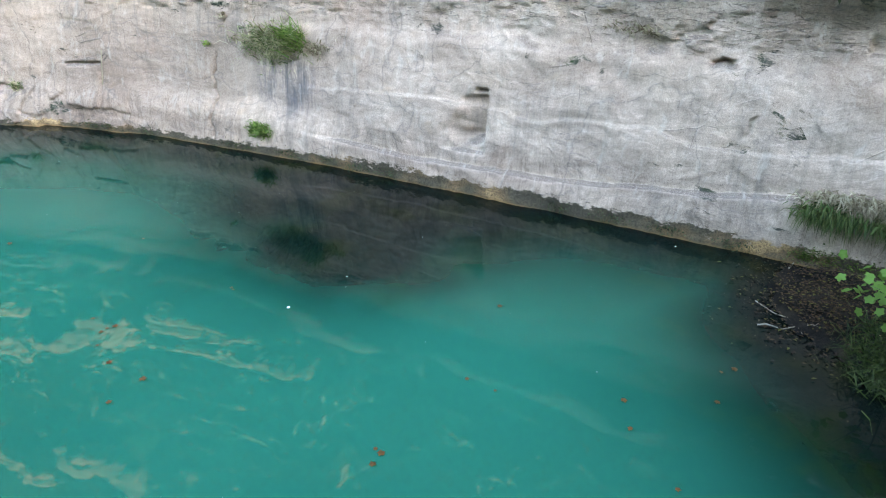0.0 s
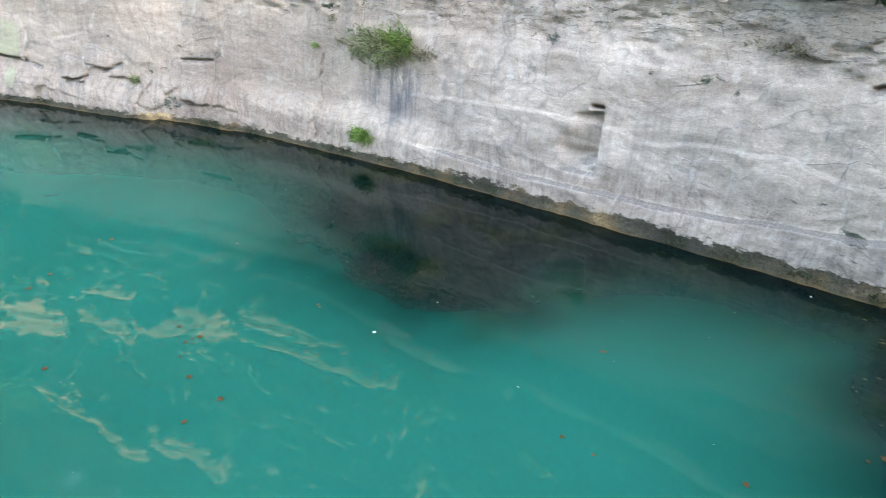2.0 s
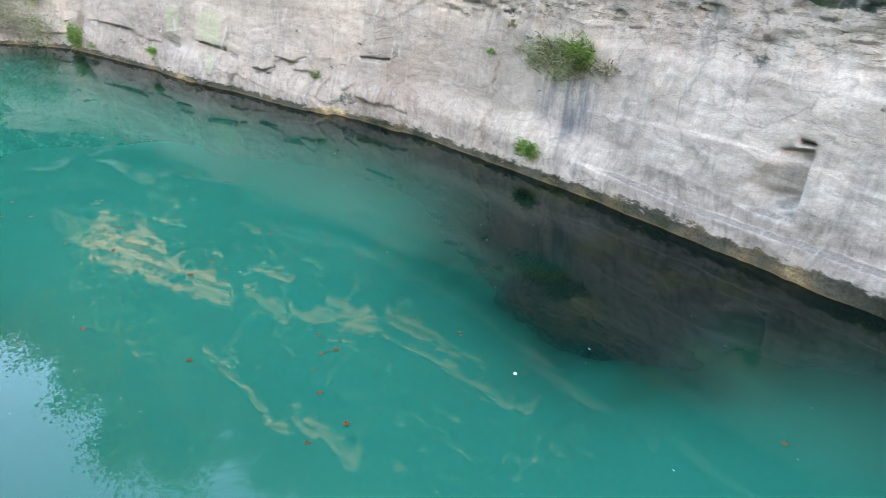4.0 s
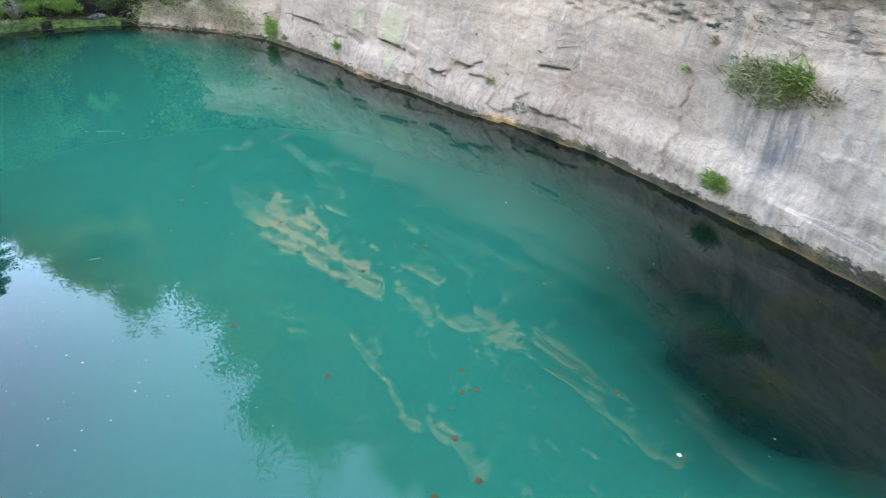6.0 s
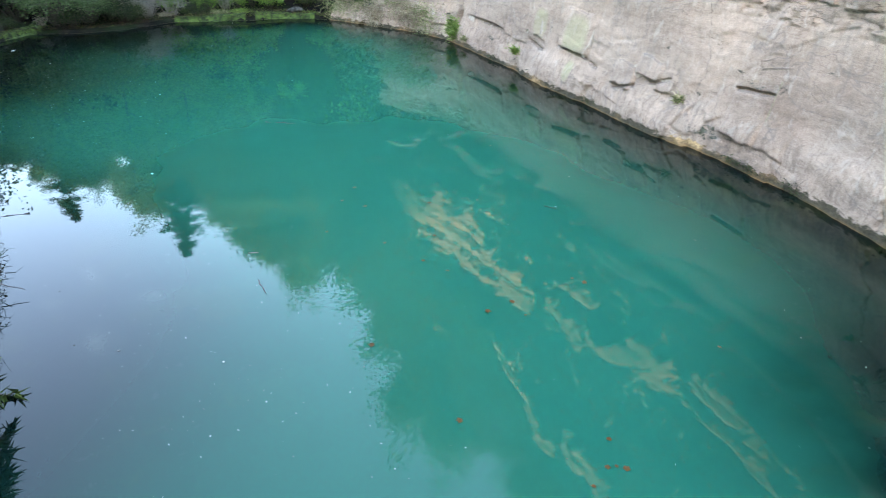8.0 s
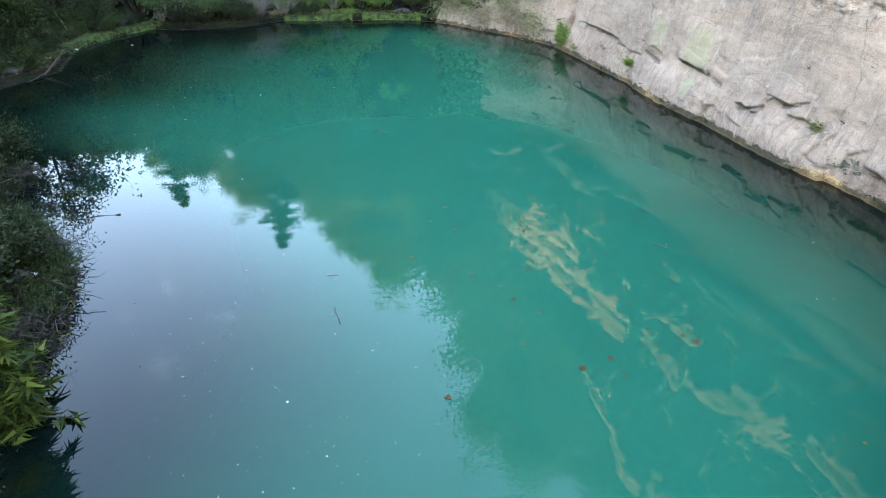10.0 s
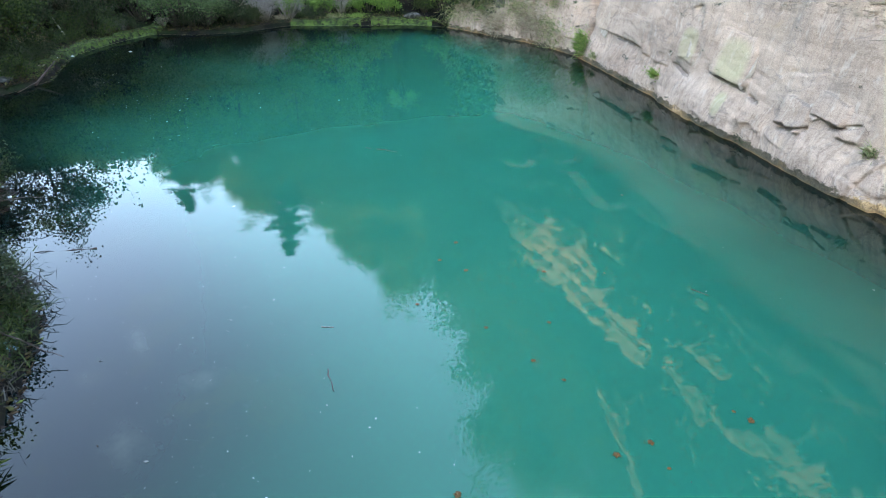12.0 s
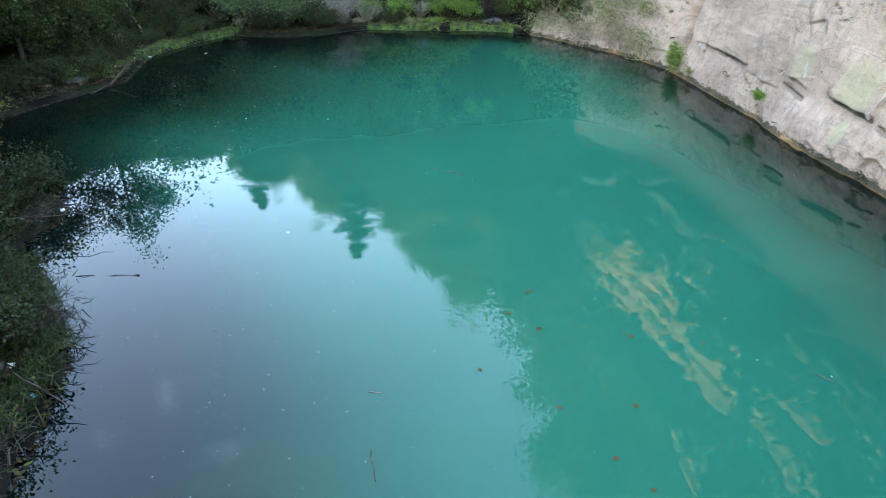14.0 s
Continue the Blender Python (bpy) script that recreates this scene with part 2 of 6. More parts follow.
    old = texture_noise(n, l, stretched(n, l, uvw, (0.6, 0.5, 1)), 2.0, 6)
    dark = ramp(n, l, old, [(0.40, (0.022, 0.03, 0.014)), (0.5, (0.05, 0.05, 0.035)), (0.6, (0.035, 0.055, 0.018))])
    cover = n_clamp(n, l, calc(n, l, "DIVIDE", calc(n, l, "ADD", calc(n, l, "SUBTRACT", veg.outputs["Fac"], 0.5), calc(n, l, "MULTIPLY", calc(n, l, "SUBTRACT", 0.47, beds), 2.6)), 0.15))
    base = mixed(n, l, cover, base, dark)
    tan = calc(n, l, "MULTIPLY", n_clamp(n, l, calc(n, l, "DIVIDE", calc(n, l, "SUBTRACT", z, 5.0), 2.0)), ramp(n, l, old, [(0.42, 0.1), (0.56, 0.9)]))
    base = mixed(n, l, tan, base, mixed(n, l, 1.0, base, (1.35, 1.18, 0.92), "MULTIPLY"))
    # grit lying on the ledges
    grit_c = texture_noise(n, l, pos, 55.0, 4, 0.8)
    grit = ramp(n, l, grit_c, [(0.38, (0.075, 0.054, 0.041)), (0.5, (0.15, 0.110, 0.084)), (0.62, (0.30, 0.230, 0.178))])
    flat = n_clamp(n, l, calc(n, l, "DIVIDE", calc(n, l, "SUBTRACT", nz.outputs[2], 0.5), 0.2))
    base = mixed(n, l, calc(n, l, "MULTIPLY", flat, 0.85), base, grit)
    # ledge lips tinted paler in colour, as edges that catch the light
    lip = n.new("ShaderNodeAttribute")
    lip.attribute_name = "lip"
    base = mixed(n, l, calc(n, l, "MULTIPLY", lip.outputs["Fac"], ramp(n, l, big, [(0.42, 0.0), (0.62, 0.22)])), base, (0.56, 0.48, 0.38))
    # grey water runs down the face
    runs = texture_noise(n, l, stretched(n, l, uv, (4.2, 0.5, 1)), 1.0, 8, 0.72)
    where = texture_noise(n, l, stretched(n, l, uv, (0.4, 0.5, 1)), 1.0, 3)
    f = calc(n, l, "MULTIPLY", ramp(n, l, runs, [(0.48, 0.0), (0.64, 1.0)]), ramp(n, l, where, [(0.42, 0.0), (0.6, 0.55)]))
    base = mixed(n, l, f, base, (0.165, 0.142, 0.115))
    # a darker seep below the large grass tuft
    su = calc(n, l, "DIVIDE", calc(n, l, "SUBTRACT", sep.outputs[0], SEEP_S), 0.95)
    sz = calc(n, l, "DIVIDE", calc(n, l, "SUBTRACT", z, 1.45), 0.72)
    far = calc(n, l, "ADD", calc(n, l, "MULTIPLY", su, su), calc(n, l, "MULTIPLY", sz, sz))
    seep = calc(n, l, "MULTIPLY", ramp(n, l, far, [(0.25, 1.0), (1.0, 0.0)]), ramp(n, l, runs, [(0.42, 0.1), (0.6, 0.9)]))
    base = mixed(n, l, seep, base, (0.11, 0.102, 0.10))
    # yellow-green lichen on three slabs
    lich = None
    for ls, lz, lw, lh in LICHEN:
        a_ = calc(n, l, "DIVIDE", calc(n, l, "SUBTRACT", sep.outputs[0], ls), lw)
        b_ = calc(n, l, "DIVIDE", calc(n, l, "SUBTRACT", z, lz), lh)
        e_ = ramp(n, l, calc(n, l, "ADD", calc(n, l, "POWER", calc(n, l, "ABSOLUTE", a_), 3.0), calc(n, l, "POWER", calc(n, l, "ABSOLUTE", b_), 3.0)), [(0.3, 1.0), (1.0, 0.0)])
        lich = e_ if lich is None else calc(n, l, "MAXIMUM", lich, e_)
    base = mixed(n, l, calc(n, l, "MULTIPLY", lich, ramp(n, l, big, [(0.3, 0.2), (0.6, 0.6)])), base, (0.36, 0.34, 0.17))
    pale = texture_noise(n, l, stretched(n, l, uvw, (4.0, 1.3, 1)), 1.6, 7, 0.7)
    base = mixed(n, l, calc(n, l, "MULTIPLY", ramp(n, l, pale, [(0.56, 0.0), (0.66, 1.0)]), 0.3), base, (0.60, 0.51, 0.40))
    # ochre and lichen patches
    och = texture_noise(n, l, stretched(n, l, uv, (0.9, 1.3, 1)), 1.7, 5)
    base = mixed(n, l, calc(n, l, "MULTIPLY", ramp(n, l, och, [(0.62, 0.0), (0.72, 1.0)]), 0.35), base, (0.50, 0.33, 0.20))
    # tide line: dark algae and orange crust just above the water
    edge = texture_noise(n, l, stretched(n, l, uv, (1.6, 3.0, 1)), 2.0, 6, 0.7)
    thick = n_clamp(n, l, calc(n, l, "DIVIDE", calc(n, l, "SUBTRACT", s_of(-5.0), sep.outputs[0]), 5.0))
    top = calc(n, l, "ADD", calc(n, l, "MULTIPLY", edge, calc(n, l, "ADD", 0.5, calc(n, l, "MULTIPLY", thick, 0.22))), -0.14)
    tide = calc(n, l, "SUBTRACT", 1.0, calc(n, l, "DIVIDE", calc(n, l, "SUBTRACT", z, top), 0.05))
    tide = n_clamp(n, l, tide)
    crust = texture_noise(n, l, stretched(n, l, uv, (0.5, 0.8, 1)), 1.3, 3)
    tint = ramp(n, l, crust, [(0.38, (0.022, 0.022, 0.010)), (0.50, (0.045, 0.038, 0.018)), (0.60, (0.12, 0.072, 0.028)), (0.68, (0.46, 0.28, 0.12))])
    tint = mixed(n, l, 0.9, tint, ramp(n, l, grain, [(0.42, 0.35), (0.5, 1.0), (0.6, 1.6)]), "MULTIPLY")
    base = mixed(n, l, calc(n, l, "MULTIPLY", tide, 0.92), base, tint)
    crustline = calc(n, l, "MULTIPLY", n_clamp(n, l, calc(n, l, "SUBTRACT", 1.0, calc(n, l, "DIVIDE", z, calc(n, l, "ADD", 0.012, calc(n, l, "MULTIPLY", edge, 0.07))))), ramp(n, l, crust, [(0.42, 0.1), (0.56, 0.8)]))
    base = mixed(n, l, crustline, base, (0.24, 0.135, 0.05))
    l.new(base, p.inputs["Base Color"])
    p.inputs["Roughness"].default_value = 0.9
    p.inputs["Specular IOR Level"].default_value = 0.25
    h = calc(n, l, "ADD", calc(n, l, "ADD", texture_noise(n, l, stretched(n, l, uvw, (1.0, 1.6, 1)), 7.0, 9, 0.72),
             calc(n, l, "MULTIPLY", grain, 0.5)), calc(n, l, "SUBTRACT", calc(n, l, "MULTIPLY", marks, 0.4), calc(n, l, "MULTIPLY", relief, 0.7)))
    bumped(n, l, p, h, 0.6, 0.03)
    return m


def n_clamp(n, l, v):
    x = n.new("ShaderNodeClamp")
    l.new(v, x.inputs[0])
    return x.outputs[0]


def water_material():
    m, n, l, p = material("quarry_water")
    n.remove(p)
    geo = n.new("ShaderNodeNewGeometry").outputs["Position"]
    at = n.new("ShaderNodeAttribute")
    at.attribute_name = "depth"
    # suspended chalk: the deeper the water, the more of it is seen and the less of the dark bed
    cloud = texture_noise(n, l, geo, 0.25, 3)
    k = calc(n, l, "MULTIPLY", at.outputs["Fac"], calc(n, l, "ADD", 0.95, calc(n, l, "MULTIPLY", cloud, 0.5)))
    dim = calc(n, l, "POWER", 2.718, calc(n, l, "MULTIPLY", k, -1.0))
    dim = calc(n, l, "SUBTRACT", 1.0, calc(n, l, "POWER", calc(n, l, "SUBTRACT", 1.0, dim), 1.8))
    weed = texture_noise(n, l, geo, 0.9, 7, 0.65)
    deep = ramp(n, l, weed, [(0.42, (0.0010, 0.0042, 0.0040)), (0.54, (0.0018, 0.0052, 0.0034)), (0.62, (0.006, 0.0085, 0.002))])
    chalk = ramp(n, l, cloud, [(0.3, (0.0008, 0.113, 0.068)), (0.7, (0.0010, 0.127, 0.078))])
    pale = n.new("ShaderNodeAttribute")
    pale.attribute_name = "pale_bed"
    blotch = texture_noise(n, l, geo, 2.6, 6, 0.7)
    deep = mixed(n, l, calc(n, l, "MULTIPLY", pale.outputs["Fac"], ramp(n, l, blotch, [(0.36, 0.25), (0.6, 1.0)])), deep, (0.026, 0.030, 0.022))
    litter = calc(n, l, "MULTIPLY", ramp(n, l, texture_noise(n, l, geo, 5.0, 5, 0.7), [(0.60, 0.0), (0.68, 1.0)]), 0.6)
    deep = mixed(n, l, litter, deep, (0.012, 0.012, 0.012))
    body = n.new("ShaderNodeBsdfDiffuse")
    l.new(mixed(n, l, dim, chalk, deep), body.inputs["Color"])
    gloss = n.new("ShaderNodeBsdfGlossy")
    gloss.inputs["Roughness"].default_value = 0.004
    fres = n.new("ShaderNodeFresnel")
    fres.inputs["IOR"].default_value = 1.34
    b = n.new("ShaderNodeMixShader")
    l.new(fres.outputs[0], b.inputs[0])
    l.new(body.outputs[0], b.inputs[1])
    l.new(gloss.outputs[0], b.inputs[2])
    l.new(b.outputs[0], n["Material Output"].inputs["Surface"])
    bp = n.new("ShaderNodeBump")
    bp.inputs["Strength"].default_value, bp.inputs["Distance"].default_value = 0.0015, 0.05
    l.new(texture_noise(n, l, geo, 3.0, 3), bp.inputs["Height"])
    l.new(bp.outputs[0], gloss.inputs["Normal"])
    return m


def ground_material():
    m, n, l, p = material("shaded_bank_soil")
    geo = n.new("ShaderNodeNewGeometry").outputs["Position"]
    sep = n.new("ShaderNodeSeparateXYZ")
    l.new(geo, sep.inputs[0])
    f = texture_noise(n, l, geo, 1.3, 8, 0.7)
    # soil and its green patches, darkened in colour for the dimness under trees
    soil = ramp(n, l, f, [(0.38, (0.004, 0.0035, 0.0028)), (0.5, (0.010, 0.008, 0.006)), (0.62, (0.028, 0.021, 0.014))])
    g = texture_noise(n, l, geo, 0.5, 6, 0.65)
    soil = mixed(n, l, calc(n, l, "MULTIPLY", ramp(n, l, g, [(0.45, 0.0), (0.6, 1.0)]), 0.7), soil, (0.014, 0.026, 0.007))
    # the lake bed is dark mud with weed
    bed = ramp(n, l, f, [(0.35, (0.005, 0.005, 0.005)), (0.55, (0.012, 0.011, 0.008)), (0.75, (0.022, 0.024, 0.009))])
    wet = calc(n, l, "DIVIDE", calc(n, l, "SUBTRACT", sep.outputs[2], -0.04), 0.1)
    l.new(mixed(n, l, n_clamp(n, l, wet), bed, soil), p.inputs["Base Color"])
    p.inputs["Roughness"].default_value = 0.95
    p.inputs["Specular IOR Level"].default_value = 0.1
    bumped(n, l, p, texture_noise(n, l, geo, 9.0, 8, 0.7), 0.8, 0.05)
    return m


WATER, GROUND = water_material(), ground_material()
BARK = plain("bark", [(0.3, (0.035, 0.028, 0.02)), (0.6, (0.10, 0.08, 0.06)), (0.8, (0.16, 0.14, 0.11))], 14, 0.9, 0.6)
BIRCH = plain("birch_bark", [(0.36, (0.05, 0.04, 0.035)), (0.44, (0.42, 0.38, 0.34)), (0.7, (0.6, 0.57, 0.53))], 7, 0.8, 0.3)
DEADWOOD = plain("weathered_wood", [(0.3, (0.14, 0.115, 0.09)), (0.55, (0.30, 0.26, 0.21)), (0.75, (0.45, 0.41, 0.35))], 12, 0.85, 0.5)
DARKWOOD = plain("wet_wood", [(0.3, (0.03, 0.02, 0.015)), (0.7, (0.10, 0.06, 0.045))], 12, 0.6, 0.4)
LEAF_OAK = foliage("broad_leaf", [(0.2, (0.05, 0.08, 0.016)), (0.5, (0.12, 0.165, 0.034)), (0.8, (0.22, 0.25, 0.06))])
LEAF_BRAMBLE = foliage("bramble_leaf", [(0.2, (0.016, 0.030, 0.008)), (0.5, (0.035, 0.06, 0.014)), (0.8, (0.08, 0.11, 0.025))])
LEAF_LIGHT = foliage("young_leaf", [(0.2, (0.06, 0.13, 0.02)), (0.5, (0.11, 0.21, 0.03)), (0.8, (0.19, 0.28, 0.06))])
LEAF_GREY = foliage("willow_leaf", [(0.2, (0.05, 0.09, 0.03)), (0.5, (0.09, 0.15, 0.05)), (0.8, (0.15, 0.20, 0.09))])
# undergrowth green, its colour lowered to stand for shade below the trees
LEAF_DARK = foliage("shade_dark_leaf", [(0.2, (0.012, 0.022, 0.007)), (0.5, (0.024, 0.042, 0.012)), (0.8, (0.05, 0.065, 0.02))])
NEEDLE = foliage("spruce_needle", [(0.2, (0.012, 0.03, 0.012)), (0.5, (0.025, 0.055, 0.02)), (0.8, (0.05, 0.08, 0.03))])
NEEDLE_YOUNG = foliage("young_needle", [(0.2, (0.02, 0.04, 0.006)), (0.5, (0.05, 0.08, 0.012)), (0.8, (0.13, 0.16, 0.025))])
GRASS = foliage("grass_blade", [(0.2, (0.07, 0.13, 0.02)), (0.5, (0.13, 0.23, 0.04)), (0.8, (0.24, 0.30, 0.08))])
# bank grass with the shade of the trees above put into its colour
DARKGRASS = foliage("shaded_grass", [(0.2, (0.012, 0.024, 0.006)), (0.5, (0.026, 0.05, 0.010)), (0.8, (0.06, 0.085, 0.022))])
DRYGRASS = foliage("dry_grass", [(0.2, (0.16, 0.12, 0.07)), (0.5, (0.27, 0.22, 0.13)), (0.8, (0.40, 0.34, 0.22))])
HANGGRASS = foliage("ledge_grass", [(0.2, (0.02, 0.045, 0.008)), (0.5, (0.045, 0.09, 0.016)), (0.8, (0.11, 0.14, 0.04))])
GREYGRASS = foliage("dead_grass", [(0.2, (0.025, 0.022, 0.018)), (0.5, (0.06, 0.054, 0.045)), (0.8, (0.12, 0.11, 0.09))])
MIXGRASS = foliage("mixed_grass", [(0.2, (0.08, 0.12, 0.03)), (0.45, (0.17, 0.20, 0.07)), (0.8, (0.42, 0.35, 0.20))])
MOSS = plain("moss", [(0.38, (0.010, 0.016, 0.004)), (0.48, (0.030, 0.052, 0.009)), (0.60, (0.065, 0.100, 0.017))], 4.5, 0.95, 0.8, 0.03)
MOSSBLADE = foliage("moss_tip", [(0.2, (0.03, 0.05, 0.008)), (0.5, (0.07, 0.11, 0.015)), (0.8, (0.12, 0.16, 0.03))])
FALLEN = foliage("fallen_leaf", [(0.1, (0.05, 0.025, 0.01)), (0.5, (0.12, 0.052, 0.014)), (0.9, (0.17, 0.10, 0.03))])

# ---------------------------------------------------------------- plan of the lake
# foot of the quarry face, from beyond the near end to the far corner and on
FOOT = [(16, 2.2), (12, 4.5), (9, 6.3), (7, 7.48), (5.07, 8.6), (4.2, 9.05), (3.14, 9.65), (2.07, 10.3), (0.77, 10.99), (-0.9, 11.8),
        (-2.6, 12.75), (-4.25, 13.5), (-6.2, 14.46), (-8.7, 15.13), (-10.6, 15.42), (-12.4, 15.85), (-15.2, 16.52),
        (-17.85, 17.3), (-20.0, 17.9), (-21.95, 18.4), (-23.7, 18.35), (-25.3, 17.98), (-26.8, 17.6), (-28.8, 17.1)]
# the soft shore, from the face's far end round to the near end: x, y, width of the shallows, steepness of the bank
SHORE = [(-28.8, 17.1, 4.0, 0.5), (-30.2, 15.9, 5.0, 0.35), (-30.7, 14.1, 5.5, 0.35), (-31.8, 12.1, 7.0, 0.35), (-32.1, 11.2, 8.0, 0.35),
         (-31.5, 9.3, 10.0, 0.35), (-31.7, 7.6, 13.0, 0.35), (-32.7, 6.0, 14.5, 0.4), (-31.2, 4.5, 13.0, 0.45), (-29.6, 3.2, 12.0, 0.5),
         (-26.1, 2.6, 10.5, 0.5), (-24.5, 1.0, 9.6, 0.5), (-22.5, -0.6, 9.0, 0.5), (-19.5, -0.2, 7.6, 0.35), (-18.0, 0.9, 5.4, 0.3),
         (-17.1, 2.1, 3.6, 0.3), (-16.2, 1.95, 4.0, 0.3), (-15.2, 1.4, 4.8, 0.3), (-14.2, 2.1, 4.8, 0.3), (-13.1, 2.45, 4.8, 0.3),
         (-12.0, 2.6, 4.8, 0.3), (-11.4, 2.5, 5.0, 0.3), (-10.6, 2.4, 5.2, 0.3), (-9.6, 2.1, 5.4, 0.3), (-8.0, 0.8, 5.6, 0.3),
         (-6.0, -1.2, 6.0, 0.3), (-3.0, -2.6, 6.0, 0.3), (1.0, -3.0, 5.0, 0.3), (4.0, -1.5, 4.0, 0.3), (5.2, 1.5, 3.5, 0.3),
         (4.9, 4.2, 3.7, 0.3), (4.75, 5.6, 3.6, 0.3), (4.75, 6.3, 3.4, 0.25), (4.5, 6.75, 3.0, 0.25), (4.35, 7.3, 2.0, 0.25), (4.6, 8.1, 1.8, 0.25)]


def segments():
    out = []
    for (x0, y0), (x1, y1) in zip(FOOT[4:], FOOT[5:]):
        w0, w1 = (4.1 if x > 0 else 4.5 if x > -2 else 5.4 if x > -9.5 else 4.6 for x in (x0, x1))
        out.append((x0, y0, w0, 0.0, x1, y1, w1, 0.0, 1))
    ring = SHORE + [(5.07, 8.6, 0.8, 0.25)]
    for a, b in zip(ring, ring[1:]):
        out.append((*a, *b, 0))
    return out


def shore_field(X, Y):
    """For each place: in the lake or not, distance to the shore, shelf width and bank slope there, and whether the face is nearest."""
    inside = np.zeros(X.shape, bool)
    best = np.full(X.shape, 1e9)
    shelf, slope, face = np.ones(X.shape), np.ones(X.shape), np.zeros(X.shape)
    ratio = np.full(X.shape, 1e9)
    for x0, y0, w0, s0, x1, y1, w1, s1, wall in segments():
        cross = ((y0 > Y) != (y1 > Y)) & (X < (x1 - x0) * (Y - y0) / (y1 - y0 + 1e-12) + x0)
        inside ^= cross
        dx, dy = x1 - x0, y1 - y0
        t = np.clip(((X - x0) * dx + (Y - y0) * dy) / (dx * dx + dy * dy), 0, 1)
        d = np.hypot(X - x0 - t * dx, Y - y0 - t * dy)
        w = w0 + (w1 - w0) * t
        ratio = np.minimum(ratio, d / w + 0.15 * wall)
        near = d < best
        best = np.where(near, d, best)
        shelf = np.where(near, w, shelf)
        slope = np.where(near, s0 + (s1 - s0) * t, slope)
        face = np.where(near, wall, face)
    return inside, best, ratio, slope, face


def behind_face(X, Y):
    """Distance behind the whole line of the quarry face (negative in front)."""
    best, sign = np.full(X.shape, 1e9), np.ones(X.shape)
    for (x0, y0), (x1, y1) in zip(FOOT, FOOT[1:]):
        dx, dy = x1 - x0, y1 - y0
        t = np.clip(((X - x0) * dx + (Y - y0) * dy) / (dx * dx + dy * dy), 0, 1)
        d = np.hypot(X - x0 - t * dx, Y - y0 - t * dy)
        side = np.where(dx * (Y - y0) - dy * (X - x0) < 0, 1.0, -1.0)
        near = d < best - 1e-9
        sign = np.where(near, side, sign)
        best = np.where(near, d, best)
    return best * sign


def lake_depth(X, Y, ratio):
    d = 3.0 * (1 - np.exp(-(ratio * 1.1) ** 2.3))
    # a weedy shelf below the face
    ax, ay = X + 1.0, Y - 9.7
    u, v = ax * 0.87 - ay * 0.49, ax * 0.49 + ay * 0.87
    lump = np.exp(-((u / np.where(u > 0, 2.4, 3.7)) ** 2 + (v / 3.0) ** 2) ** 1.5)
    wob = 0.55 + 0.9 * fbm(X * 0.9, Y * 0.9, 5, 5)
    return np.maximum(d * (1 - np.minimum(0.98 * lump * wob, 0.9)), 0.02)


CLIFF_TOP = 14.6


def ground_height(X, Y):
    inside, dist, ratio, slope, face = shore_field(X, Y)
    rough = fbm(X * 0.35, Y * 0.35, 11, 5) - 0.5
    fine = fbm(X * 1.9, Y * 1.9, 21, 4) - 0.5
    flat = 0.10 + 0.12 * np.clip(dist, 0, 1.2)
    rise = flat + slope * np.clip(dist - 1.2, 0, 40) ** 1.05 * 0.95
    rise = np.minimum(rise, 5.0 + dist * 0.06)
    # an opposite, southern rim, unseen and added to keep sun and sky off the lake
    rim = np.interp(X, [-60, -14, -5, 0, 8, 15, 25, 40], [24.0, 24.0, 17.6, 16.8, 15.6, 13.3, 10.8, 8.0])
    rise = np.maximum(rise, (rim - 6.5) * step(3.5, 9.0, -Y + 0.8 * rough) - 0.5)
    land = rise + rough * np.clip(dist, 0, 3) * 0.4 + fine * np.clip(dist, 0, 1) * 0.22
    back = behind_face(X, Y)
    plateau = CLIFF_TOP * step(2.9, 3.9, back) + (-1.0) * (1 - step(2.0, 2.9, back)) + rough * 0.8 * step(2.5, 4.0, back) + np.clip(back - 3, 0, 40) * 0.05
    west = step(-31.0, -25.5, X)
    land = np.where(back > -0.25, plateau * west + np.maximum(land, plateau * 0.45) * (1 - west), land)
    return np.where(inside, np.minimum(-lake_depth(X, Y, ratio) + fine * 0.1, -0.04), land)


def z_at(x, y):
    return float(ground_height(np.array([[float(x)]]), np.array([[float(y)]]))[0, 0])


def spaced(lo, hi, fine_lo, fine_hi, fine):
    mid = list(np.arange(fine_lo, fine_hi + 1e-6, fine))
    left, right, s = [], [], fine
    x = fine_lo
    while x > lo:
        s *= 1.16
        x -= s
        left.append(x)
    s, x = fine, fine_hi
    while x < hi:
        s *= 1.16
        x += s
        right.append(x)
    return np.array(left[::-1] + mid + right)


# ---------------------------------------------------------------- ground, lake bed and water
gx, gy = spaced(-900, 900, -36, 9, 0.14), spaced(-900, 900, -5, 22, 0.14)
GX, GY = np.meshgrid(gx, gy)
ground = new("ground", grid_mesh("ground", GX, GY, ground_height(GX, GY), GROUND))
tagged(ground, "leaf-strewn soil of the quarry banks, darkened for tree shade, and lake bed", "ground", kind="structure")

wx, wy = np.arange(-36, 8, 0.15), np.arange(-6, 21, 0.15)
WX, WY = np.meshgrid(wx, wy)
w_in, w_dist, w_ratio, _, _ = shore_field(WX, WY)
water_me = grid_mesh("water", WX, WY, np.zeros(WX.shape), WATER)
at = water_me.attributes.new("depth", "FLOAT", "POINT")
at.data.foreach_set("value", np.where(w_in, lake_depth(WX, WY, w_ratio), 0.02).astype(np.float32).ravel())
STONES_BELOW = [(-9.97, 4.27, 0.16, 0.22), (-9.3, 3.45, 0.32, 0.16), (-10.58, 3.2, 0.12, 0.1), (-11.1, 3.75, 0.3, 0.06)]
pale_bed = np.zeros(WX.shape)
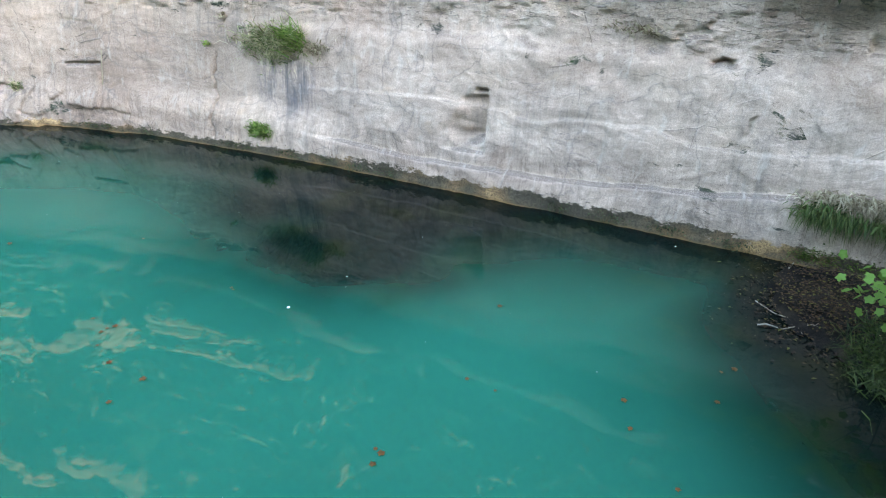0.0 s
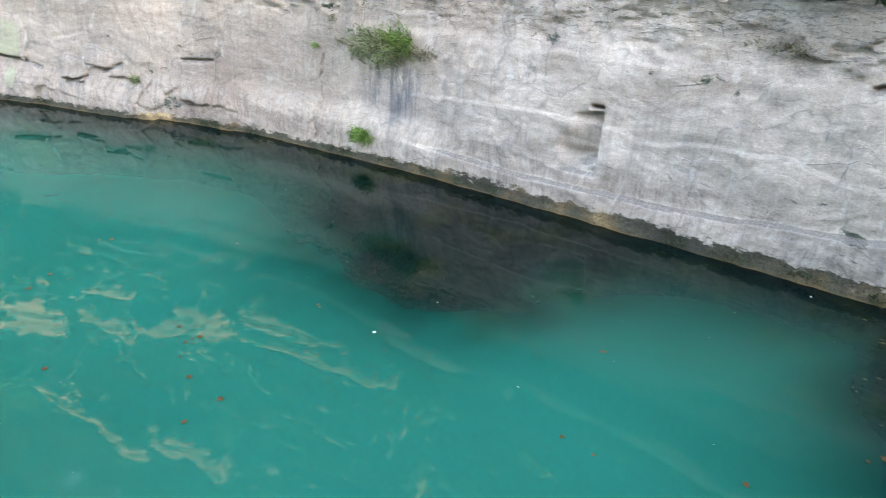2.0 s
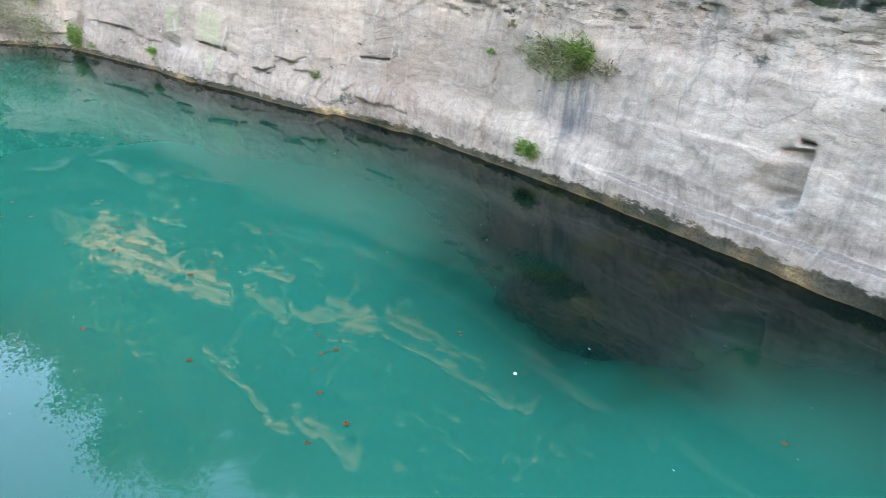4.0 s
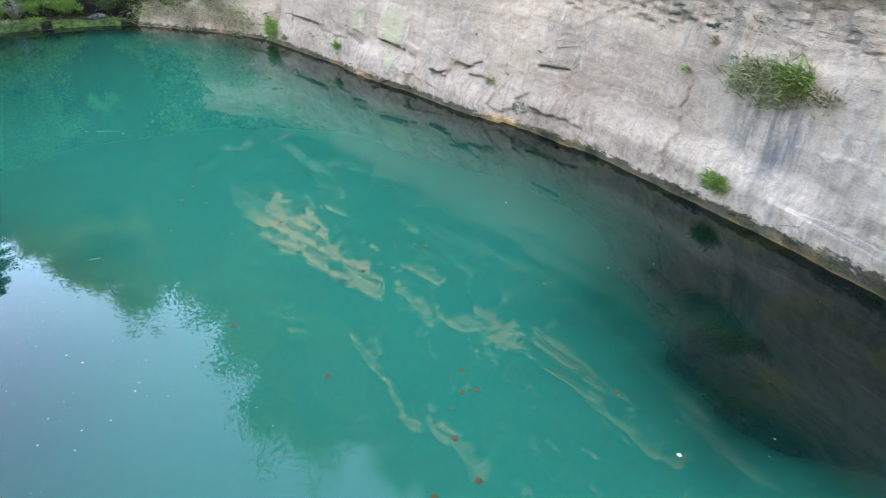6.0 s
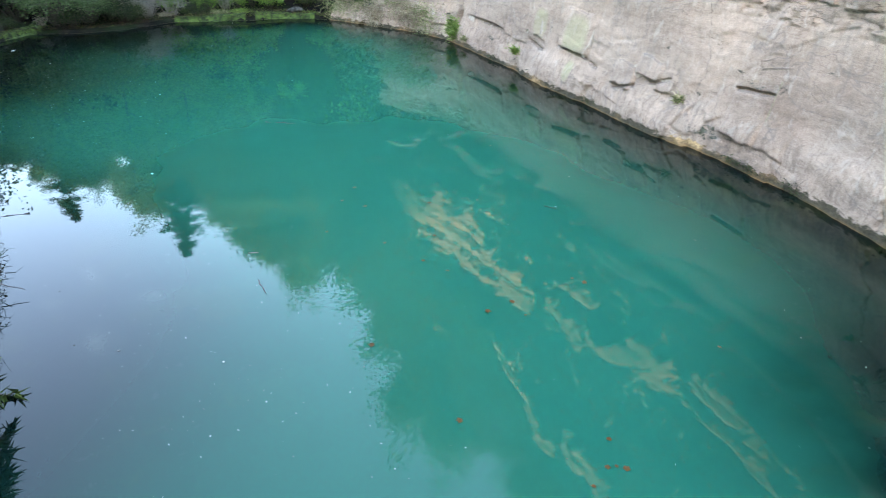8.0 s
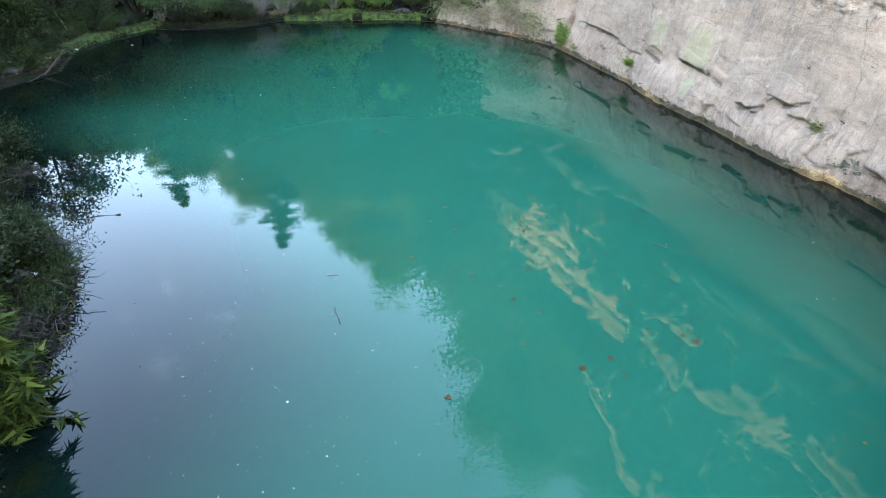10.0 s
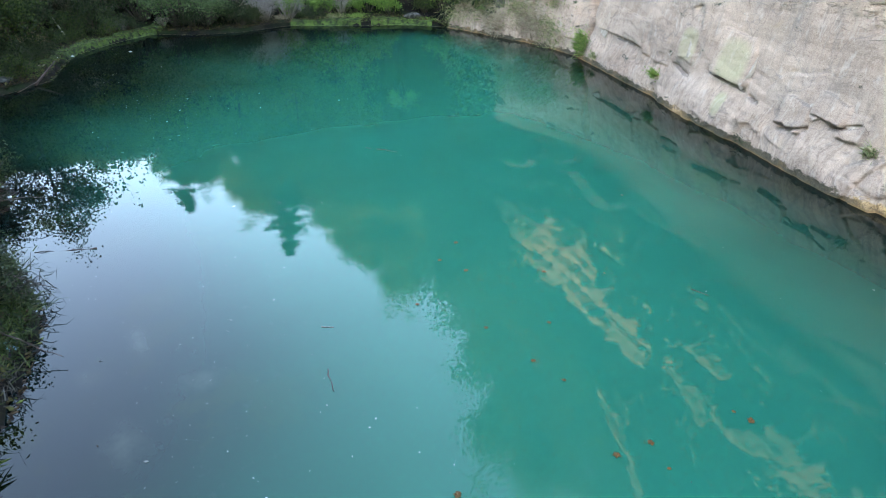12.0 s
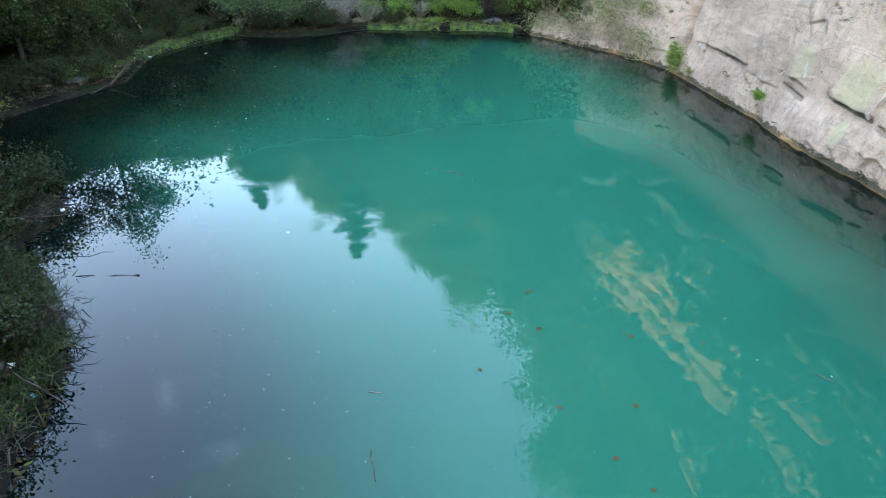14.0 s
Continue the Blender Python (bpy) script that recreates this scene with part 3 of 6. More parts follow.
for x, y, rx, ry in STONES_BELOW:
    pale_bed = np.maximum(pale_bed, np.exp(-(((WX - x) / rx) ** 2 + ((WY - y) / ry) ** 2) ** 1.5))
at_p = water_me.attributes.new("pale_bed", "FLOAT", "POINT")
at_p.data.foreach_set("value", pale_bed.astype(np.float32).ravel())
tagged(new("water", water_me), "still turquoise quarry lake water, dark in the shallows", "water", kind="structure")


# ---------------------------------------------------------------- the quarry face
def face_line(count_per_m=40):
    pts = np.array(FOOT, float)
    seg = np.hypot(*np.diff(pts, axis=0).T)
    s = np.concatenate([[0], np.cumsum(seg)])
    dense = np.arange(0, s[-1], 1 / count_per_m)
    x, y = np.interp(dense, s, pts[:, 0]), np.interp(dense, s, pts[:, 1])
    k = int(count_per_m * 0.7)
    w = np.hanning(2 * k + 1)
    w /= w.sum()
    x = np.convolve(np.pad(x, k, "edge"), w, "valid")
    y = np.convolve(np.pad(y, k, "edge"), w, "valid")
    tx, ty = np.gradient(x), np.gradient(y)
    norm = np.hypot(tx, ty)
    nx, ny = ty / norm, -tx / norm          # pointing back into the rock
    return dense, x, y, nx, ny


FS, FX, FY, FNX, FNY = face_line()
if FNY[len(FNY) // 3] < 0:
    FNX, FNY = -FNX, -FNY


def s_of(x):
    return float(np.interp(-x, -FX, FS))


def at_s(s):
    return [float(np.interp(s, FS, a)) for a in (FX, FY, FNX, FNY)]


SEEP_S = s_of(-3.25)
LICHEN = [(s_of(-15.9), 1.55, 0.42, 0.42), (s_of(-14.05), 1.52, 0.55, 0.55), (s_of(-14.05), 0.6, 0.2, 0.28)]
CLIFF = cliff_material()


def bump_box(S, Z, s0, s1, z0, z1, soft_s=0.06, soft_z=0.05):
    return step(s0 - soft_s, s0 + soft_s, S) * (1 - step(s1 - soft_s, s1 + soft_s, S)) * step(z0 - soft_z, z0 + soft_z, Z) * (1 - step(z1 - soft_z, z1 + soft_z, Z))


# bare beds of the high face: from x, z to x, z, half thickness
BEDS_LOW = [(-25.2, 4.7, -22.2, 3.7, 0.22), (-22.6, 4.2, -19.5, 4.2, 0.16), (-19.5, 4.2, -17.5, 3.1, 0.2), (-17.6, 3.1, -16.0, 3.4, 0.34), (-16.0, 3.35, -9.8, 3.75, 0.15),
            (-12.6, 4.05, -5.4, 4.0, 0.17), (-5.4, 4.0, -2.5, 4.5, 0.2), (-2.5, 4.5, 4.0, 4.4, 0.24), (-8.2, 5.6, -5.4, 5.8, 0.26)]
BEDS_HIGH = [(-29.6, 7.1, -27.0, 6.7, 0.8), (-26.6, 7.9, -24.0, 7.9, 0.95), (-24.2, 8.3, -20.8, 8.3, 1.25), (-20.8, 8.3, -16.4, 8.1, 0.75), (-14.9, 6.7, -13.0, 6.0, 0.14),
             (-14.7, 7.3, -13.0, 7.5, 0.34), (-12.1, 6.9, -9.7, 6.2, 0.34), (-9.8, 6.7, -4.2, 6.4, 0.24), (-19.2, 12.3, -17.4, 12.4, 0.5), (-17.5, 12.5, -14.9, 13.8, 0.4), (-24.6, 13.0, -24.0, 14.4, 0.35), (-13.1, 12.4, -10.3, 12.9, 0.6)]


def bare_beds(S, Z):
    """1 where the high face is bare rock, 0 where it is overgrown."""
    U = S + 1.3 * (fbm(S * 0.9, Z * 0.9, 141, 5) - 0.5)
    V = Z + 1.0 * (fbm(S * 0.9, Z * 1.3, 142, 6) - 0.5)
    best = np.zeros(S.shape)
    for xa, za, xb, zb, half in BEDS_LOW + BEDS_HIGH:
        sa, sb = s_of(xa), s_of(xb)
        q = np.clip((U - sb) / (sa - sb), 0, 1)
        d = np.hypot((V - zb - (za - zb) * q) / half, (U - sb - (sa - sb) * q) / 0.4)
        best = np.maximum(best, 1.25 - 0.75 * d)
    return np.clip(best + 1.3 * (fbm(S * 1.3, Z * 2.6, 143, 6) - 0.5), 0, 1)


def overgrown(S, Z, X):
    """Where moss and bushes cover the face: high up between the beds, and over its low far end."""
    ragged = 0.8 * (fbm(S * 0.9, Z * 0.9, 144, 4) - 0.5)
    high = step(3.45, 3.75, Z + 0.5 * ragged)
    end = (1 - step(-26.6, -25.7, X + ragged)) * step(0.5, 1.2, Z + ragged)
    return np.maximum(high, end) * (1 - bare_beds(S, Z))


def face_depth(S, Z, X):
    """How far the rock lies back from the foot line at height Z."""
    wav = (fbm(S * 0.35, S * 0 + 3.0, 31, 3) - 0.5)
    east = step(-3.5, -1.2, X)                     # the sawn, ledged part
    b = 0.15 * np.clip(Z, 0, 3) + 0.09 * np.clip(Z - 3, 0, 20)
    # three sloping ledges on the sawn part
    z1 = np.interp(-X, [-9, -5, -2, 0.5, 4], [1.15, 0.92, 0.50, 0.44, 0.62]) + wav * 0.12
    z2 = 1.52 + wav * 0.22 + 0.05 * np.sin(S * 1.7)
    z3 = 2.52 + wav * 0.2
    ragged = (fbm(S * 1.6, Z * 1.3, 41, 5) - 0.5) * 0.22
    b += east * 0.10 * step(z1 - 0.005, z1 + 0.045, Z + ragged * 0.4)
    b += east * 0.035 * step(z2 - 0.01, z2 + 0.025, Z + ragged * 0.7 + 0.12 * (fbm(S * 0.9, S * 0, 43, 3) - 0.5))
    b += 0.10 * (0.2 + 0.8 * east) * step(z3 - 0.05, z3 + 0.25, Z + ragged)
    b += (1 - east) * 0.16 * step(0.4, 1.0, Z + wav * 0.8)
    # rough flaky beds above the ledge and all over the broken part
    flake = np.clip(step(z3 + 0.1, z3 + 0.4, Z) * 1.1 + (1 - east) * 0.13, 0, 1.1)
    warp = 0.5 * fbm(S * 0.7, Z * 0.8, 51, 4)
    for bed_h, amp, sd in ((0.23, 0.06, 61), (0.075, 0.045, 63)):
        bed = np.floor(Z / bed_h + warp / bed_h * 0.35)
        lay, lay_edge = cells(S * (0.45 / bed_h) + bed * 7.7, bed * 3.1 + 0.37 + 0 * S, sd)
        gap = step(0.35, 0.75, fbm(S * 0.8, Z * 1.1, sd + 1, 3))
        b += flake * (lay - 0.5) * amp * (0.35 + gap)
    # broken blocks on the far part
    wx_, wz_ = S + 0.2 * fbm(S * 0.8, Z * 0.8, 66, 3), Z + 0.2 * fbm(S * 0.8, Z * 0.8, 67, 3)
    blk, edge = cells(wx_ * 0.7 + 0.3 * wz_, wz_ * 0.8 - 0.15 * wx_, 71)
    broken = (1 - east) * (0.25 + 0.75 * step(0.45, 0.62, fbm(S * 0.45, Z * 0.7, 77, 3))) * (1 - 0.75 * step(-7.0, -6.0, X))
    b += broken * (blk - 0.5) * 0.14
    # each block leans its own way, so that its edges step out and in
    lean, _ = cells(wx_ * 0.7 + 0.3 * wz_, wz_ * 0.8 - 0.15 * wx_, 171)
    b += broken * (lean - 0.5) * 0.10 * np.sin(wz_ * 2.6 + blk * 6.0)
    blk2, edge2 = cells(wx_ * 2.3 - 0.5 * wz_, wz_ * 2.5, 73)
    b += (0.2 * east + broken) * (blk2 - 0.5) * 0.07
    # slabs that stand off the face: from x, to x, sill, head, how far they stand off
    for xa, xb, za, zb, out in ((-14.7, -13.45, 1.08, 2.1, 0.10), (-16.35, -15.5, 1.15, 1.95, 0.06), (-20.9, -18.0, 1.02, 1.72, 0.09), (-24.4, -22.3, 0.5, 1.9, 0.10), (-12.25, -11.5, 0.72, 1.22, 0.13),
                                (-11.45, -10.7, 1.1, 1.5, 0.10), (-10.75, -10.2, 0.9, 1.35, 0.08), (-8.7, -7.85, 0.5, 1.32, 0.07), (-7.75, -7.1, 0.45, 1.15, 0.05), (-18.0, -16.6, 0.85, 1.5, 0.04), (-13.3, -12.5, 0.45, 0.95, 0.06)):
        sa, sb = s_of(xb), s_of(xa)
        tilt = 0.25 * (S - sa)
        ragged_s = 0.16 * (fbm(Z * 3.0, S * 1.5, 151, 4) - 0.5)
        ragged_z = 0.20 * (fbm(S * 2.2, Z * 1.5, 152, 4) - 0.5)
        wedge = np.clip((zb - Z) / (zb - za), 0, 1)          # thickest at its sill
        b -= out * (0.35 + 0.65 * wedge) * bump_box(S + ragged_s, Z + ragged_z - 0.12 * tilt, sa, sb, za, zb, 0.02, 0.016)
    # dark joints below and beside them
    for xa, xb, za, zb in ((-14.85, -13.45, 1.16, 1.02), (-19.75, -18.0, 1.0, 1.04), (-16.45, -15.5, 1.0, 0.88), (-12.1, -11.4, 0.66, 0.84), (-11.0, -10.3, 0.98, 1.2), (-8.7, -7.8, 1.4, 1.46), (-13.3, -12.95, 1.0, 0.9)):
        q = (S - s_of(xb)) / (s_of(xa) - s_of(xb))
        zc = zb + (za - zb) * q + 0.05 * (fbm(S * 3.0, S * 0, 153, 3) - 0.5)
        b += 0.10 * (1 - step(0.012, 0.04, np.abs(Z - zc))) * step(-0.02, 0.06, q) * (1 - step(0.94, 1.02, q))
    # general unevenness
    b += (fbm(S * 0.4, Z * 0.6, 81, 4) - 0.5) * (0.20 + 0.6 * step(3, 5, Z))
    scoop = fbm(S * 1.1, Z * 1.7, 83, 4)
    b += 0.05 * np.abs(scoop - 0.5) * 2 * east
    b += (fbm(S * 2.6, Z * 3.2, 91, 5) - 0.5) * (0.025 + 0.03 * east + 0.08 * flake)
    b += (fbm(S * 9.0, Z * 10.0, 92, 3) - 0.5) * 0.018
    # benches of the high part
    hi = step(3.2, 4.0, Z)
    for bed_h, amp, sd, wide in ((1.15, 0.55, 95, 0.16), (0.38, 0.30, 97, 0.4)):
        bed = np.floor(Z / bed_h + 0.55 * fbm(S * 0.22, Z * 0.25, sd, 4) / bed_h)
        lay, lay_edge = cells(S * wide + bed * 5.3, bed * 2.7 + 0.41 + 0 * S, sd + 1)
        b += hi * (lay - 0.5) * amp
    # the bare beds of the high part stand out
    b -= 0.35 * step(0.35, 0.7, bare_beds(S, Z) + 0.25 * (fbm(S * 4.0, Z * 7.0, 145, 3) - 0.5)) * step(3.3, 3.9, Z)
    # the niche and the cracks
    sN = s_of(0.62)
    inn = (S - sN) / (0.62 + 0.12 * np.sin(Z * 7))
    b += 0.24 * (0.4 + 0.6 * np.clip((1.8 - Z) / 0.6, 0, 1)) * np.clip(1 - inn, 0, 1) ** 0.9 * step(-0.03, 0.03, inn) * step(0.90, 1.10, Z + 0.25 * np.clip(inn, 0, 1)) * (1 - step(1.74, 1.79, Z + 0.1 * np.clip(inn, 0, 1)))
    b += 0.16 * bump_box(S, Z, sN + 0.02, sN + 0.22, 1.80, 1.85, 0.02, 0.02)
    low = (S - sN) / 0.95
    b += 0.09 * np.clip(1 - low, 0, 1) ** 0.7 * step(-0.02, 0.02, low) * step(0.72, 0.78, Z) * (1 - step(1.0, 1.15, Z - 0.1 * low))
    sC = s_of(-4.95)
    b += 0.10 * bump_box(S + 0.04 * np.sin(Z * 8) + 0.03 * np.sin(Z * 21), Z, sC, sC + 0.03, 0.15, 1.9, 0.025)
    sH = s_of(3.74)
    b += 0.22 * bump_box(S + 0.1 * (fbm(Z * 9, S * 3, 155, 3) - 0.5), Z + 0.22 * (fbm(S * 7, Z * 2, 154, 4) - 0.5), sH - 0.17, sH + 0.13, 2.60, 2.65, 0.06, 0.03)
    sD = s_of(4.25) - 0.45 * (Z - 1.82)
    b += 0.05 * (1 - step(0.01, 0.035, np.abs(S - sD + 0.03 * np.sin(Z * 19)))) * step(1.6, 1.7, Z) * (1 - step(1.95, 2.02, Z))
    sK = s_of(-21.55)
    b += 0.35 * bump_box(S + 0.05 * np.sin(Z * 7), Z, sK - 0.1, sK + 0.25, 0.5, 5, 0.08)
    b -= 0.03 * (1 - step(0.02, 0.14, Z)) * fbm(S * 5, Z * 5, 99, 3)
    return b


def build_face():
    zs = np.concatenate([np.linspace(-3.2, -0.15, 14), np.arange(-0.1, 3.7, 0.028), np.arange(3.7, CLIFF_TOP + 0.01, 0.07)])
    ss = np.concatenate([np.arange(FS[0], s_of(8.0), 0.12), np.arange(s_of(8.0), s_of(-12.0), 0.034), np.arange(s_of(-12.0), FS[-1], 0.052)])
    S, Z = np.meshgrid(ss, zs)
    X0, Y0 = np.interp(S, FS, FX), np.interp(S, FS, FY)
    NX, NY = np.interp(S, FS, FNX), np.interp(S, FS, FNY)
    top = np.interp(-X0, [-20, 15, 24.5, 26, 28, 30], [CLIFF_TOP, CLIFF_TOP, CLIFF_TOP, 11.5, 9.6, 8.4]) + 0.9 * (fbm(S * 0.4, S * 0, 14, 3) - 0.5)
    Zc = np.minimum(Z, top)
    B = face_depth(S, np.maximum(Zc, 0), X0) + np.clip(Z - Zc, 0, 9) * 1.5 + np.clip(-Z, 0, 9) * 0.02
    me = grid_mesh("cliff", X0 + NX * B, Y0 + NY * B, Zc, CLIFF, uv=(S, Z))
    rise = np.clip((np.gradient(B, axis=0) / np.maximum(np.gradient(Z, axis=0), 1e-3) - 0.7) / 1.2, 0, 1) * (Z > 0.2)
    lip = np.zeros_like(rise)
    for up in (1, 2):
        lip[:-up] = np.maximum(lip[:-up], rise[up:])
    at_l = me.attributes.new("lip", "FLOAT", "POINT")
    at_l.data.foreach_set("value", np.clip(lip - 0.5 * rise, 0, 1).astype(np.float32).ravel())
    at_o = me.attributes.new("overgrown", "FLOAT", "POINT")
    at_o.data.foreach_set("value", overgrown(S, Zc, X0).astype(np.float32).ravel())
    return me


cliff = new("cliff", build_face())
tagged(cliff, "tall pale grey limestone quarry face with ledges and dark tide line", "cliff", kind="structure")


def on_face(x, z, out=0.0):
    """A place on the rock at plan position x and height z, with the way out of the rock."""
    s = s_of(x)
    fx, fy, nx, ny = at_s(s)
    b = float(face_depth(np.array([[s]]), np.array([[z]]), np.array([[fx]]))[0, 0]) - out
    return Vector((fx + nx * b, fy + ny * b, z)), Vector((-nx, -ny, 0))


# ---------------------------------------------------------------- plants
def blades(rng, count, length, spread, way, droop=0.5, width=0.012, lean=0.6, up=1.0):
    """Grass blades that rise from a patch and bend over; way: the side to which they hang."""
    verts, faces = [], []
    for _ in range(count):
        o = len(verts)
        base = np.array([rng.normal(0, spread[0]), rng.normal(0, spread[1]), rng.normal(0, spread[2])])
        L = length * rng.uniform(0.45, 1.15)
        d = np.array((rng.normal(0, lean), rng.normal(0, lean), up)) + np.array(way) * rng.uniform(0.2, 1.1)
        d /= np.linalg.norm(d)
        side = np.cross(d, (rng.normal(), rng.normal(), rng.normal()))
        side *= width * rng.uniform(0.6, 1.3) / (np.linalg.norm(side) + 1e-9)
        fall = np.array((0, 0, -1.0)) * L * droop * rng.uniform(0.4, 1.4)
        mid, tip = base + d * L * 0.5 + fall * 0.22, base + d * L + fall
        verts += [base - side, base + side, mid - side * 0.8, mid + side * 0.8, tip]
        faces += [(o, o + 1, o + 3, o + 2), (o + 2, o + 3, o + 4)]
    return verts, faces


def shell_points(rng, n, rx, ry, rz, inner=0.55):
    out = []
    for _ in range(n):
        v = rng.normal(0, 1, 3)
        v /= np.linalg.norm(v)
        out.append(v * np.array((rx, ry, rz)) * rng.uniform(inner, 1.0))
    return out


def broad_tree(seed, height, leaf, leaves=2600, leaf_size=0.2, crown_from=0.25, width=0.27):
    rng = np.random.default_rng(seed)
    root = thing("tree", "tall leafy broadleaf tree on the quarry rim", "tree")
    bend = rng.normal(0, 0.03, 2) * height
    spine = [(bend[0] * t * t, bend[1] * t * t, height * 0.85 * t) for t in np.linspace(0, 1, 7)]
    r0 = height * 0.016
    pieces = [tube(spine, [r0 * (1 - 0.85 * t) for t in np.linspace(0, 1, 7)], 7)]
    clumps = []
    for k in range(48):
        t = rng.uniform(crown_from, 0.97)
        a = k * 2.4 + rng.uniform(-0.4, 0.4)
        prof = math.sin(math.pi * min(1, (t - crown_from) / (1 - crown_from) * 0.8 + 0.2))
        reach = height * width * (0.35 + 0.65 * prof) * rng.uniform(0.7, 1.1)
        p0 = Vector((bend[0] * t * t, bend[1] * t * t, height * 0.85 * t))
        p2 = p0 + Vector((math.cos(a) * reach, math.sin(a) * reach, reach * rng.uniform(0.15, 0.6)))
        p1 = p0.lerp(p2, 0.5) + Vector((0, 0, reach * 0.12))
        pieces.append(tube([p0, p1, p2], [r0 * 0.42 * (1.1 - t), r0 * 0.25 * (1.1 - t), 0.008], 5))
        for q in (0.45, 0.75, 1.0):
            clumps += [np.array(p0.lerp(p2, q)) + rng.normal(0, reach * 0.13, 3) for _ in range(3)]
    top = Vector(spine[-1])
    clumps += [np.array(top) + rng.normal(0, height * 0.05, 3) + np.array((0, 0, height * 0.05)) for _ in range(8)]
    part("trunk", mesh_of("trunk", *merged(pieces), BARK), root)
    per = max(1, leaves // len(clumps))
    part("crown", mesh_of("crown", *leaf_cloud(rng, clumps, height * 0.026, per, leaf_size), leaf, False), root)
    return root


def spruce_tree(seed, height, needle, tiers=24, width=0.2, size=0.34, per=16):
    rng = np.random.default_rng(seed)
    root = thing("spruce", "narrow dark spruce with drooping branches", "tree")
    pieces = [tube([(0, 0, height * t) for t in np.linspace(0, 1, 6)], [height * 0.014 * (1.02 - t) for t in np.linspace(0, 1, 6)], 7)]
    pts = []
    for k in range(tiers):
        t = 0.10 + 0.88 * (k / (tiers - 1))
        reach = height * width * (1 - t) ** 0.9 * rng.uniform(0.55, 1.25) + 0.05
        for j in range(6 if t < 0.85 else 4):
            a = j * 2 * math.pi / 6 + k * 0.9 + rng.uniform(-0.3, 0.3)
            r = reach * rng.uniform(0.7, 1.1)
            p0 = Vector((0, 0, height * min(1.0, t + rng.uniform(-0.045, 0.045))))
            r *= rng.uniform(0.55, 1.15)
            p1 = p0 + Vector((math.cos(a) * r, math.sin(a) * r, -r * rng.uniform(-0.1, 0.45)))
            pieces.append(tube([p0, p0.lerp(p1, 0.5) + Vector((0, 0, r * 0.06)), p1], [0.02, 0.012, 0.004], 3))
            for q in np.linspace(0.25, 1.0, 4):
                pts.append(np.array(p0.lerp(p1, float(q))))
    pts += [np.array((0, 0, height * q)) for q in (0.95, 0.98, 1.0)]
    part("trunk", mesh_of("trunk", *merged(pieces), BARK), root)
    verts, faces = [], []
    for c in pts:
        for _ in range(per):
            o = len(verts)
            p = c + rng.normal(0, 0.09, 3) * (height / 10)
            d = rng.normal(0, 1, 3) * np.array((1, 1, 0.3)) + np.array((c[0], c[1], -0.4)) * 0.5
            d /= np.linalg.norm(d)
            w = np.cross(d, rng.normal(0, 1, 3))
            w /= np.linalg.norm(w)
            s = size * rng.uniform(0.6, 1.2) * height / 10
            verts += [p - w * s * 0.13, p + w * s * 0.13, p + d * s]
            faces.append((o, o + 1, o + 2))
    part("crown", mesh_of("crown", verts, faces, needle, False), root)
    return root


def shrub(seed, name, label, radius, height, leaf, leaves=1400, leaf_size=0.09, stems=14, bare=0.0, flat=0.35):
    rng = np.random.default_rng(seed)
    root = thing(name, label, "shrub")
    pieces, clumps = [], []
    for k in range(stems):
        a, r = rng.uniform(0, 2 * math.pi), radius * rng.uniform(0.25, 1.0)
        tip = Vector((math.cos(a) * r, math.sin(a) * r, height * rng.uniform(0.55, 1.05) * (1 - 0.35 * (r / radius) ** 2)))
        base = Vector((math.cos(a) * r * 0.15, math.sin(a) * r * 0.15, -0.15))
        mid = base.lerp(tip, 0.55) + Vector((0, 0, height * 0.12)) + Vector(rng.normal(0, radius * 0.06, 3))
        pieces.append(tube([base, mid, tip], [(0.008 if bare else 0.022) + (0.004 if bare else 0.012) * height, 0.007 if bare else 0.014, 0.003], 4))
        for _ in range(3):
            q = rng.uniform(0.35, 0.95)
            p0 = mid.lerp(tip, q)
            p1 = p0 + Vector(rng.normal(0, radius * 0.22, 3)) + Vector((0, 0, 0.06))
            pieces.append(tube([p0, p1], [0.009, 0.003], 3))
            clumps.append(np.array(p1))
        clumps += [np.array(tip), np.array(mid.lerp(tip, 0.6)), np.array(mid.lerp(tip, 0.25))]
    part("branchwork", mesh_of("branchwork", *merged(pieces), BARK if not bare else DEADWOOD), root)
    n = int(leaves * (1 - bare))
    if n > len(clumps):
        part("foliage", mesh_of("foliage", *leaf_cloud(rng, clumps, radius * 0.13, n // len(clumps), leaf_size, flat), leaf, False), root)
    return root


def scaled(x, y, z, k, turn, kz=None):
    return Matrix.Translation((x, y, z)) @ Matrix.Rotation(turn, 4, "Z") @ Matrix.Diagonal((k, k, kz or k, 1))


# creepers and brush that cover the high face between its bare beds
rng_c = np.random.default_rng(60)
cs, cz = rng_c.uniform(s_of(6.0), FS[-1], 60000), rng_c.uniform(0.9, CLIFF_TOP, 60000)
cx, cy, cnx, cny = (np.interp(cs, FS, a) for a in (FX, FY, FNX, FNY))
keep = (overgrown(cs[None], cz[None], cx[None])[0] > 0.6) & ((cx < -25.8) | (cz > 3.7)) & (cz < np.interp(-cx, [20, 24.5, 26, 28, 30], [14.6, 14.6, 11.5, 9.6, 8.4]))
cs, cz, cx, cy, cnx, cny = (a[keep] for a in (cs, cz, cx, cy, cnx, cny))
lush = fbm(cs * 0.7, cz * 0.7, 61, 4)
cb = face_depth(cs[None], cz[None], cx[None])[0] - rng_c.uniform(0.0, 0.5, len(cs)) * step(0.4, 0.65, lush)
kinds_c = (([], []), ([], []))
